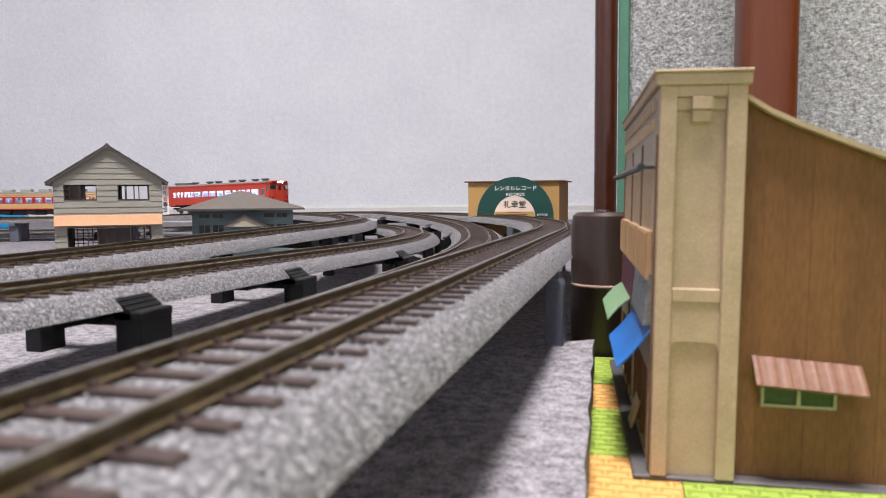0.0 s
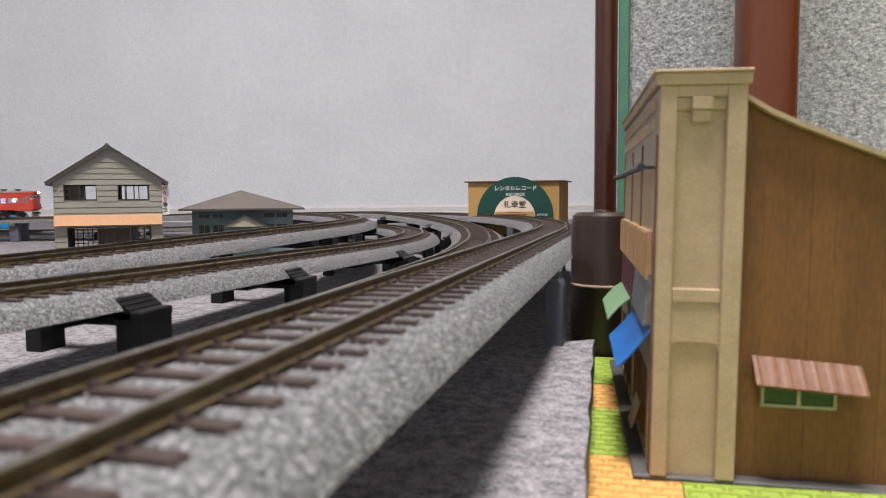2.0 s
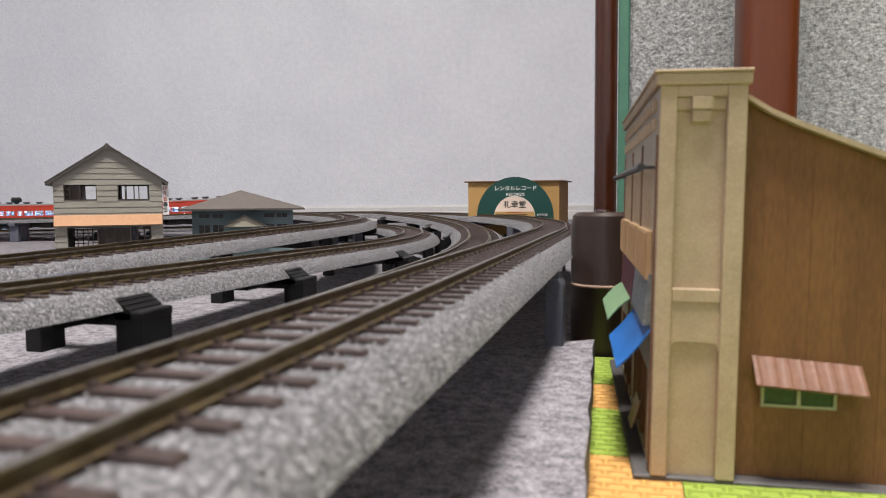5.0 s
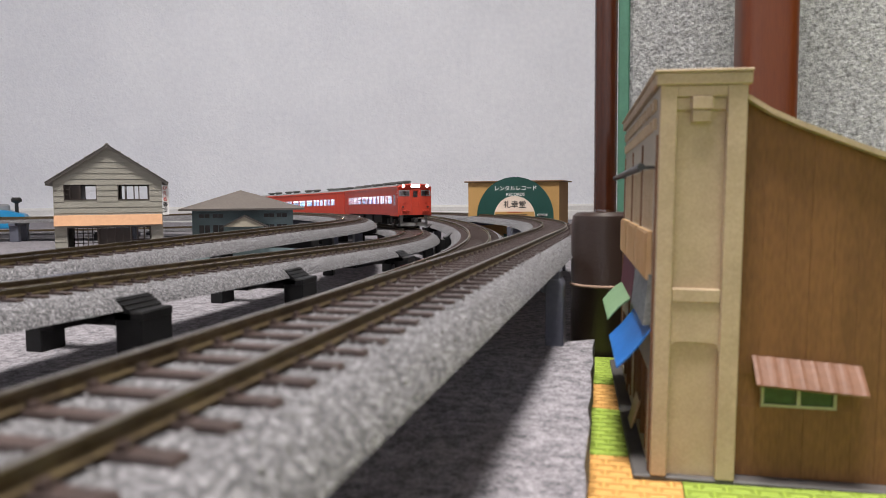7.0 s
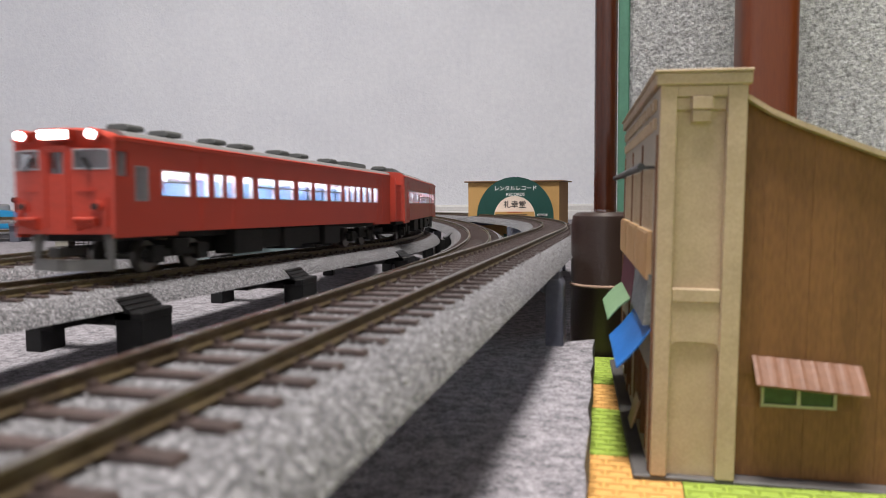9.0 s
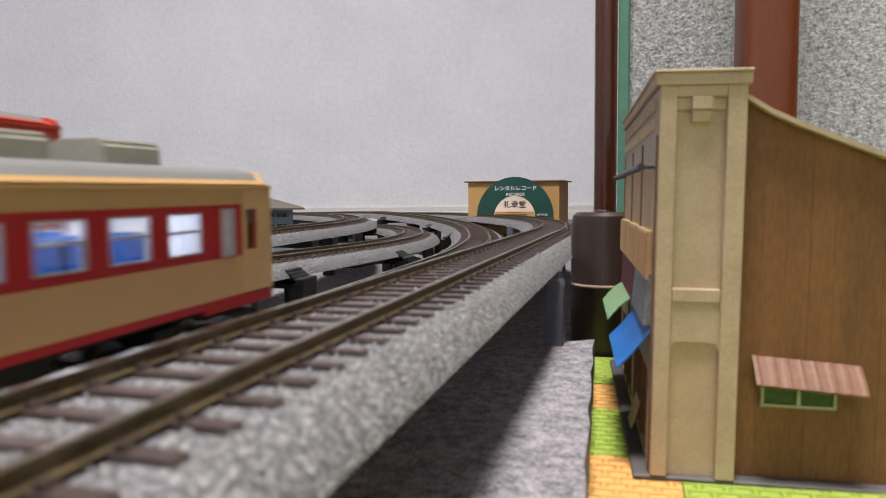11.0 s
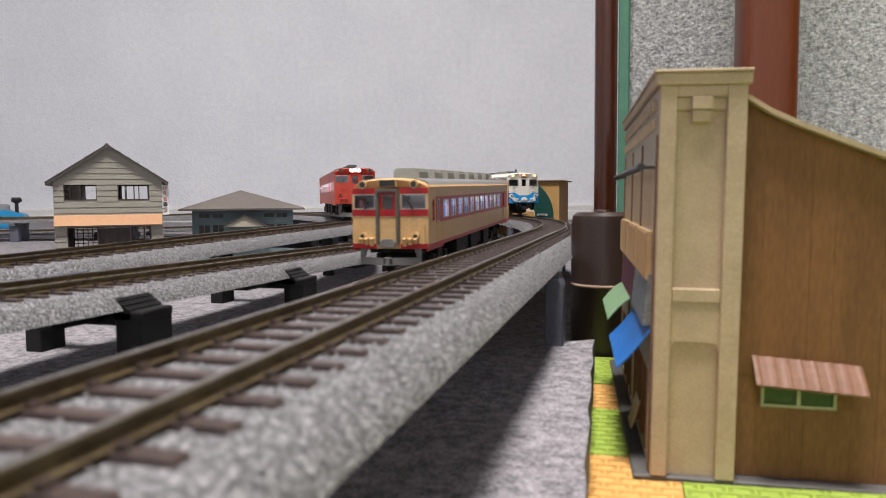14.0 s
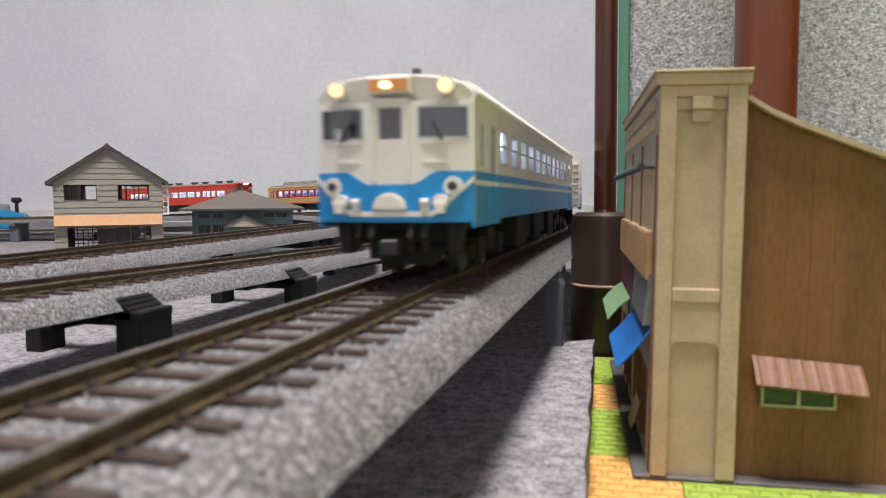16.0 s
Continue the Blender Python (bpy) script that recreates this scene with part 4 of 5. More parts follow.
M["greenpane"] = mat("dark_green_window_film", (0.028, 0.065, 0.030), 0.15, color2=(0.018, 0.040, 0.020), scale=200)
M["palegreen"] = mat("pale_yellow_green_frame", (0.36, 0.36, 0.22), 0.6, scale=90)
M["awngreen"] = mat("pale_green_awning", (0.22, 0.36, 0.20), 0.6, color2=(0.18, 0.31, 0.17), scale=120, bump=0.15)
M["awnblue"] = mat("bright_blue_awning", (0.022, 0.16, 0.52), 0.45, color2=(0.016, 0.13, 0.45), scale=120, bump=0.1)
M["maroon"] = mat("maroon_poster", (0.16, 0.035, 0.06), 0.6, scale=200)
M["posters"] = mat("mottled_grey_poster", (0.34, 0.36, 0.36), 0.6, color2=(0.08, 0.09, 0.095), scale=420, fine=1200, amount=0.9)
M["amberfilm"] = mat("brown_window_film", (0.13, 0.085, 0.045), 0.25, color2=(0.05, 0.035, 0.02), scale=160, fine=600)
M["rodblack"] = mat("black_rod", (0.02, 0.02, 0.02), 0.4, scale=60)


def build_shop_house():
    WC, DEP = 0.0204, 0.128
    th = empty("shop_house", pose(0.0046, 0.1893, -0.0030, 0, 0.9, 4.3), "cream and brown card model shop house with cloth awnings", "model house")
    bm = bmesh.new()
    box(bm, -0.0042, 0.120, -0.0008, DEP + 0.004, 0.0, 0.0014)
    soften(bm, 0.0004)
    part("base_plate", bm, M["plinth"], th, "dark grey base card")
    # cream end wall: plate, pilasters, rails, arch, bracket, cap
    bm = bmesh.new()
    box(bm, 0.0008, WC, 0.0012, 0.0030, 0.0014, 0.0998)
    end = part("end_wall", bm, M["cardcream"], th)
    for x0, x1 in ((0.0, 0.0040), (WC - 0.0046, WC)):
        bm = bmesh.new()
        box(bm, x0, x1, -0.0010, 0.0014, 0.0014, 0.0998)
        soften(bm, 0.0002)
        part("pilaster", bm, M["cardcream"], end)
    for z0, z1, y in ((0.0462, 0.0496, -0.0004), (0.0970, 0.0998, -0.0008)):
        bm = bmesh.new()
        box(bm, 0.0040, WC - 0.0046, y, 0.0014, z0, z1)
        soften(bm, 0.0002)
        part("cross_rail", bm, M["cardcream"], end)
    bm = bmesh.new()
    x0, x1, zt = 0.0040, WC - 0.0046, 0.0361
    prof = [(x0, zt - 0.0026)] + [(x0 + 0.0022 * (1 - math.cos(a)), zt - 0.0026 + 0.0026 * math.sin(a)) for a in (0.4, 0.8, 1.2, 1.57)]
    prof += [(x1 - 0.0022 * (1 - math.cos(a)), zt - 0.0026 + 0.0026 * math.sin(a)) for a in (1.57, 1.2, 0.8, 0.4)] + [(x1, zt - 0.0026), (x1, zt + 0.0100), (x0, zt + 0.0100)]
    prism(bm, prof, "y", 0.0001, 0.0013)
    part("arch_panel", bm, M["cardcream"], end)
    for a in ((0.0040, WC - 0.0046, 0.0938, 0.0970, 0.0002), (0.0074, 0.0124, 0.0939, 0.0971, -0.0014), (0.0076, 0.0122, 0.0908, 0.0938, -0.0008)):
        bm = bmesh.new()
        box(bm, a[0], a[1], a[4], 0.0014, a[2], a[3])
        soften(bm, 0.0002)
        part("bracket", bm, M["cardcream"], end)
    bm = bmesh.new()
    box(bm, -0.0012, WC + 0.0008, -0.0018, DEP, 0.0998, 0.1027)
    box(bm, -0.0018, WC + 0.0010, -0.0024, DEP + 0.001, 0.1027, 0.1035)
    soften(bm, 0.0003)
    part("parapet_cap", bm, M["cardcream"], th)
    bm = bmesh.new()
    box(bm, 0.0003, WC, DEP - 0.002, DEP, 0.0014, 0.0998)
    part("rear_wall", bm, M["cardcream"], th)
    # facade towards the tracks, with openings
    bm = bmesh.new()
    holes = [(0.012, 0.036, 0.0640, 0.0800), (0.050, 0.074, 0.0640, 0.0800), (0.088, 0.112, 0.0640, 0.0800),
             (0.012, 0.052, 0.004, 0.026), (0.066, 0.112, 0.004, 0.026)]
    wall_holes(bm, lambda a, b, c, d: box(bm, 0.0, 0.0012, a, b, c, d), 0.0012, DEP - 0.002, 0.0014, 0.0998, holes)
    fac = part("facade", bm, M["cardgrey"], th, "grey card shop front with brown posts")
    for y in (0.0022, 0.0430, 0.0810, 0.1220):
        bm = bmesh.new()
        box(bm, -0.0005, 0.0, y - 0.0006, y + 0.0006, 0.0014, 0.0880)
        part("post", bm, M["woodbrown"], fac)
    for r in range(2):
        for i in range(14):
            bm = bmesh.new()
            y = 0.006 + i * 0.0084
            box(bm, -0.0010, 0.0, y, y + 0.0030, 0.0945 - r * 0.0048, 0.0973 - r * 0.0048)
            part("dentil", bm, M["cardcream"], fac)
    for y0, y1, z0, z1 in holes[:3]:
        bm = bmesh.new()
        box(bm, 0.0005, 0.0007, y0, y1, z0, z1)
        part("window_film", bm, M["amberfilm"], fac, "dark brown window film")
        for k in range(5):
            bm = bmesh.new()
            y = y0 + k * (y1 - y0) / 4
            box(bm, -0.0004, 0.0005, y - 0.0008, y + 0.0008, z0, z1)
            part("window_bar", bm, M["cardcream"], fac)
        bm = bmesh.new()
        box(bm, -0.0016, 0.0, y0 - 0.003, y1 + 0.003, 0.0505, 0.0635)
        for k in range(4):
            y = y0 + k * (y1 - y0) / 3
            box(bm, -0.0021, -0.0016, y - 0.0012, y + 0.0012, 0.0510, 0.0630)
        soften(bm, 0.0002)
        part("balcony_panel", bm, M["peach"], fac, "peach coloured balcony panel")
    for y0, y1, z0, z1 in holes[3:]:
        bm = bmesh.new()
        box(bm, 0.0005, 0.0007, y0, y1, z0, z1)
        part("shop_pane", bm, M["greenpane"], fac)
        for k in range(4):
            bm = bmesh.new()
            y = y0 + k * (y1 - y0) / 3
            box(bm, -0.0004, 0.0005, y - 0.0006, y + 0.0006, z0, z1)
            part("door_stile", bm, M["woodbrown"], fac)
    # rod on brackets
    bm = bmesh.new()
    cyl(bm, (-0.0040, 0.064, 0.0800), 0.0010, 0.124, "y", 12)
    for y in (0.006, 0.118):
        box(bm, -0.0040, 0.0, y - 0.0005, y + 0.0005, 0.0796, 0.0804)
    part("hanging_rod", bm, M["rodblack"], th, "black rod on brackets")
    # signs
    for y0, y1, z0, z1, key in ((0.052, 0.104, 0.0385, 0.0520, "maroon"), (0.008, 0.050, 0.0385, 0.0520, "posters")):
        bm = bmesh.new()
        prism(bm, [(0.0, z1), (-0.0008, z1), (-0.0020, z0), (0.0, z0)], "y", y0, y1)
        part("sign_board", bm, M[key], th, "tilted shop sign of card")
    # awnings of stiff cloth
    for y0, y1, out, z0, z1, key in ((0.007, 0.052, 0.0085, 0.0375, 0.0270, "awnblue"), (0.054, 0.100, 0.0090, 0.0400, 0.0320, "awngreen")):
        bm = bmesh.new()
        n = 8
        top, low = [], []
        for i in range(n + 1):
            f = i / n
            x, z = -out * f, z0 + (z1 - z0) * f - 0.0012 * math.sin(math.pi * f) * (-1 if key == "awngreen" else 0.5)
            top.append((x, z + 0.0003))
            low.append((x, z - 0.0003))
        prism(bm, top + low[::-1], "y", y0, y1)
        part("awning", bm, M[key], th, "bright blue awning" if key == "awnblue" else "pale green awning", smooth=True)
    bm = bmesh.new()
    prism(bm, [(-0.0006, 0.014), (-0.0030, 0.006), (-0.0034, 0.0062), (-0.0012, 0.0145)], "y", 0.022, 0.032)
    part("leaning_board", bm, M["cardcream"], th)
    # brown body with boarded wall and lean roof
    def roof_z(x):
        f = (x - WC) / 0.10
        return 0.0944 - 0.0385 * f + 0.0022 * math.exp(-f * 18)
    bm = bmesh.new()
    for y0, y1 in ((0.0040, 0.0056), (DEP - 0.010, DEP - 0.0085)):
        xs = [WC + i * 0.0975 / 12 for i in range(13)]
        prism(bm, [(xs[-1], 0.0014), (xs[0], 0.0014)] + [(x, roof_z(x)) for x in xs], "y", y0, y1)
    box(bm, 0.1182, 0.1197, 0.0056, DEP - 0.010, 0.0014, roof_z(0.1197) - 0.001)
    body = part("brown_body", bm, M["cardbrown"], th, "brown boarded body wall")
    x, k = WC + 0.0001, 0
    while x < 0.117:
        w = 0.0056
        bm = bmesh.new()
        if not (0.0254 < x + w and x < 0.0460):
            spans = [(0.0016, None)]
        else:
            spans = [(0.0016, 0.0196), (0.0278, None)]
        for z0, z1 in spans:
            prism(bm, [(x + 0.00004, z0), (x + w - 0.00004, z0), (x + w - 0.00004, z1 or roof_z(x + w) - 0.0003), (x + 0.00004, z1 or roof_z(x) - 0.0003)], "y", 0.00380 + 0.00004 * (k % 3), 0.0041)
        part("board", bm, M["cardbrown"], body)
        x, k = x + w, k + 1
    bm = bmesh.new()
    xs = [WC - 0.0002 + i * 0.102 / 16 for i in range(17)]
    prism(bm, [(x, roof_z(x)) for x in xs] + [(x, roof_z(x) + 0.0013) for x in xs[::-1]], "y", 0.0008, DEP - 0.006)
    part("lean_roof", bm, M["cardcream"], th, "cream card lean roof", smooth=True)
    # window with tin awning on the boarded wall
    wx0, wx1, wz0, wz1 = 0.0268, 0.0445, 0.0200, 0.0274
    bm = bmesh.new()
    t = 0.0007
    for a in ((wx0, wx1, wz0, wz0 + t), (wx0, wx1, wz1 - t, wz1), (wx0, wx0 + t, wz0 + t, wz1 - t), (wx1 - t, wx1, wz0 + t, wz1 - t), ((wx0 + wx1) / 2 - 0.0005, (wx0 + wx1) / 2 + 0.0005, wz0 + t, wz1 - t)):
        box(bm, a[0], a[1], 0.0024, 0.0036, a[2], a[3])
    win = part("window_frame", bm, M["palegreen"], th, "pale yellow-green window frame")
    for a, b in ((wx0 + t, (wx0 + wx1) / 2 - 0.0005), ((wx0 + wx1) / 2 + 0.0005, wx1 - t)):
        bm = bmesh.new()
        box(bm, a, b, 0.0030, 0.0033, wz0 + t, wz1 - t)
        part("window_pane", bm, M["greenpane"], win)
    xs = [0.0245 + i * 0.0256 / 32 for i in range(33)]
    bm = bmesh.new()
    rows = []
    for f in (0.0, 0.5, 1.0):
        row = []
        for x in xs:
            rib = 0.00012 * (1 if math.sin((x - xs[0]) * 2 * math.pi / 0.0034) > 0.5 else 0)
            sag = -0.0016 * (x - xs[0]) / 0.0256
            row.append((bm.verts.new((x, 0.0034 - 0.0062 * f - rib, 0.0328 - 0.0060 * f ** 1.1 + sag + rib)), bm.verts.new((x, 0.0034 - 0.0062 * f + 0.0004, 0.0323 - 0.0060 * f ** 1.1 + sag))))
        rows.append(row)
    for a, b in zip(rows, rows[1:]):
        for i in range(len(xs) - 1):
            bm.faces.new((a[i][0], a[i + 1][0], b[i + 1][0], b[i][0]))
            bm.faces.new((a[i][1], b[i][1], b[i + 1][1], a[i + 1][1]))
    for i in range(len(xs) - 1):
        bm.faces.new((rows[-1][i][0], rows[-1][i + 1][0], rows[-1][i + 1][1], rows[-1][i][1]))
        bm.faces.new((rows[0][i][0], rows[0][i][1], rows[0][i + 1][1], rows[0][i + 1][0]))
    for k in (0, -1):
        for a, b in zip(rows, rows[1:]):
            bm.faces.new((a[k][0], b[k][0], b[k][1], a[k][1]))
    part("window_awning", bm, M["pinkroof"], th, "pinkish corrugated awning")


build_shop_house()

# ---- legs of furniture and the felt screen behind ----
M["lacquer"] = mat("red_brown_lacquered_wood", (0.150, 0.036, 0.007), 0.30, color2=(0.118, 0.026, 0.005), scale=30, fine=300, stretch=(4, 4, 0.4))
M["lacquer_dark"] = mat("dark_brown_lacquered_wood", (0.075, 0.020, 0.008), 0.2, color2=(0.045, 0.012, 0.005), scale=30, fine=300, stretch=(4, 4, 0.4))
M["capbrown"] = mat("dark_brown_rubber_cap", (0.032, 0.019, 0.015), 0.38, color2=(0.030, 0.017, 0.013), scale=60, fine=500, bump=0.15)
M["thread"] = mat("pale_brown_thread", (0.30, 0.20, 0.15), 0.9, scale=300)
M["greentape"] = mat("sea_green_edging", (0.085, 0.235, 0.16), 0.6, scale=60)


def lathe(bm, prof, c, n=40):
    rings = [[bm.verts.new((c[0] + r * math.cos(2 * math.pi * i / n), c[1] + r * math.sin(2 * math.pi * i / n), z)) for i in range(n)] for r, z in prof]
    for a, b in zip(rings, rings[1:]):
        for i in range(n):
            bm.faces.new((a[i], a[(i + 1) % n], b[(i + 1) % n], b[i]))
    bm.faces.new(rings[0][::-1])
    bm.faces.new(rings[-1])


leg = empty("furniture_leg", pose(-0.0130, 0.3495, -0.0130), "slim dark brown lacquered leg in a dark rubber cap", "furniture leg", "furniture legs")
bm = bmesh.new()
lathe(bm, [(0.0052, 0.060), (0.0052, 1.2)], (0, 0))
part("shaft", bm, M["lacquer_dark"], leg, smooth=True)
bm = bmesh.new()
lathe(bm, [(0.0156, 0.0), (0.0160, 0.002), (0.0157, 0.040), (0.0160, 0.0405), (0.0157, 0.0415), (0.0156, 0.070), (0.0150, 0.0735), (0.0130, 0.0750), (0.0062, 0.0752), (0.0060, 0.0730)], (0, 0))
cap = part("rubber_cap", bm, M["capbrown"], leg, "dark brown rubber foot cap", smooth=True)
bm = bmesh.new()
lathe(bm, [(0.0157, 0.0405), (0.0163, 0.0408), (0.0165, 0.0413), (0.0163, 0.0418), (0.0157, 0.0421)], (0, 0))
part("thread_ring", bm, M["thread"], cap, smooth=True)
bm = bmesh.new()
lathe(bm, [(0.0053, 0.0748), (0.0066, 0.0752), (0.0064, 0.0764), (0.0053, 0.0768)], (0, 0))
part("clear_collar", bm, M["pane"], cap, smooth=True)

bm = bmesh.new()
w, d = 0.0152, 0.012
prof = [(w * (abs(math.cos(a)) ** 0.5) * (1 if math.cos(a) > 0 else -1), d * (abs(math.sin(a)) ** 0.5) * (1 if math.sin(a) > 0 else -1)) for a in [i * math.pi / 24 + 0.01 for i in range(48)]]
prism(bm, prof, "z", 0.0, 1.2)
tagged(part("furniture_leg", bm, M["lacquer"], m=pose(0.0690, 0.435, -0.0120, 0, 0, 10), smooth=True), "broad red-brown lacquered wooden leg", "furniture leg", "furniture legs")

screen = empty("felt_screen", pose(-0.0108, 0.500, -0.0120), "tall screen of pale grey needle felt with green edge", "felt screen")
bm = bmesh.new()
box(bm, 0.0075, 0.62, 0.0, 0.02, 0.0, 1.1)
soften(bm, 0.002)
part("felt_panel", bm, M["fleece"], screen)
bm = bmesh.new()
box(bm, 0.0, 0.0073, -0.001, 0.021, 0.0, 1.1)
soften(bm, 0.001)
part("edging", bm, M["greentape"], screen, "sea-green edging strip")

# ---- record shop ----
M["tan"] = mat("tan_card", (0.50, 0.30, 0.105), 0.7, color2=(0.43, 0.25, 0.085), scale=60, fine=600)
M["tanroof"] = mat("brown_card_roof", (0.20, 0.12, 0.065), 0.7, scale=60)
M["signgreen"] = mat("dark_green_sign", (0.008, 0.062, 0.050), 0.45, color2=(0.006, 0.050, 0.040), scale=40)
M["signpeach"] = mat("pale_peach_sign", (0.80, 0.66, 0.56), 0.6, scale=60)
M["signwhite"] = mat("white_print", (0.82, 0.82, 0.80), 0.6, scale=60)
M["ink"] = mat("black_print", (0.015, 0.015, 0.015), 0.5, scale=60)
M["rededge"] = mat("red_print", (0.50, 0.06, 0.04), 0.5, scale=60)


def lettering(parent, words, size, m, material):
    cu = bpy.data.curves.new("lettering", "FONT")
    cu.body, cu.size, cu.align_x, cu.align_y = words, size, "CENTER", "CENTER"
    cu.extrude = 0.00012
    cu.offset = size * 0.012
    cu.materials.append(material)
    ob = new("lettering", cu)
    ob.parent = parent
    ob.matrix_basis = m
    return ob


def half_disc(bm, r0, r1, y0, y1, cx, cz, n=48):
    outer = [(cx + r1 * math.cos(math.pi * i / n), cz + r1 * math.sin(math.pi * i / n)) for i in range(n + 1)]
    inner = [(cx + r0 * math.cos(math.pi * i / n), cz + r0 * math.sin(math.pi * i / n)) for i in range(n + 1)][::-1] if r0 else []
    prism(bm, outer + inner, "y", y0, y1)


def build_record_shop():
    th = empty("record_shop", pose(-0.1427, 0.880, -0.0020, 0, 0, -3.0), "tan model record shop with a half-round green sign", "model house")
    w, d, h = 0.0565, 0.075, 0.0890
    bm = bmesh.new()
    wall_holes(bm, lambda a, b, c, e: box(bm, a, b, 0, 0.0015, c, e), -w, w, 0, h, [(-0.012, 0.012, 0.0, 0.026)])
    box(bm, -w, -w + 0.0015, 0.0015, d, 0, h)
    box(bm, w - 0.0015, w, 0.0015, d, 0, h)
    box(bm, -w + 0.0015, w - 0.0015, d - 0.0015, d, 0, h)
    part("wall", bm, M["tan"], th)
    bm = bmesh.new()
    box(bm, -0.012, 0.012, 0.0007, 0.0012, 0, 0.026)
    part("shop_door", bm, M["greenpane"], th)
    bm = bmesh.new()
    box(bm, -w - 0.0045, w + 0.0045, -0.003, d + 0.003, h, h + 0.0016)
    soften(bm, 0.0004)
    part("roof", bm, M["tanroof"], th, "thin brown roof plate")
    cx, cz = 0.0030, 0.0478
    bm = bmesh.new()
    half_disc(bm, 0.0, 0.0472, -0.0045, -0.0025, cx, cz)
    bm2 = bm
    box(bm2, cx - 0.0472, cx + 0.0472, -0.0045, -0.0025, cz - 0.010, cz)
    sign = part("record_sign", bm, M["signgreen"], th, "dark green half-record sign board")
    bm = bmesh.new()
    box(bm, cx - 0.03, cx + 0.03, -0.0025, 0.0, cz - 0.008, cz - 0.004)
    part("sign_bracket", bm, M["tan"], th)
    bm = bmesh.new()
    half_disc(bm, 0.0, 0.0252, -0.0050, -0.0045, cx, cz - 0.001)
    label_disc = part("sign_label", bm, M["signpeach"], sign, "pale peach record label", smooth=False)
    bm = bmesh.new()
    prism(bm, [(cx - 0.0249, cz - 0.001), (cx + 0.0249, cz - 0.001), (cx + 0.0242, cz + 0.0052), (cx - 0.0242, cz + 0.0052)], "y", -0.00515, -0.0050)
    part("label_band", bm, M["tan"], label_disc, "tan band on the label")
    up = pose(0, 0, 0, 90, 0, 0)
    lettering(sign, "レンタルレコード", 0.0067, pose(cx + 0.001, -0.0046, 0.0810) @ up, M["signwhite"])
    lettering(sign, "RECORDS", 0.0052, pose(cx + 0.001, -0.0046, 0.0738) @ up, M["signwhite"])
    lettering(sign, "礼幸堂", 0.0094, pose(cx + 0.0002, -0.0051, 0.0612) @ up, M["ink"])
    for x, z, l, key in ((0.0, 0.0525, 0.009, "rededge"), (0.002, 0.0492, 0.014, "ink")):
        bm = bmesh.new()
        box(bm, cx + x - l, cx + x + l, -0.0054, -0.0050, z - 0.0005, z + 0.0005)
        part("print_bar", bm, M[key], sign)
    for x, z in ((0.034, 0.0490),):
        bm = bmesh.new()
        box(bm, cx + x - 0.006, cx + x + 0.006, -0.0050, -0.0045, z - 0.0013, z + 0.0013)
        part("print_bar", bm, M["signwhite"], sign)
        bm = bmesh.new()
        box(bm, cx + x - 0.005, cx + x + 0.005, -0.0053, -0.0050, z - 0.0006, z + 0.0006)
        part("print_bar", bm, M["ink"], sign)


build_record_shop()

# ---- bookshop house with weatherboards ----
M["clap"] = mat("grey_green_weatherboard", (0.285, 0.275, 0.235), 0.7, color2=(0.235, 0.228, 0.195), scale=60, fine=500, bump=0.2, stretch=(0.6, 3, 3))
M["roofgrey"] = mat("grey_brown_roof", (0.20, 0.185, 0.165), 0.7, scale=60, bump=0.15)
M["roofdark"] = mat("dark_roof_edge", (0.055, 0.048, 0.044), 0.6, scale=60)
M["sash"] = mat("dark_brown_sash", (0.050, 0.036, 0.030), 0.55, scale=80)
M["fascia"] = mat("pale_orange_fascia", (0.60, 0.34, 0.19), 0.7, color2=(0.54, 0.30, 0.165), scale=60, fine=400)


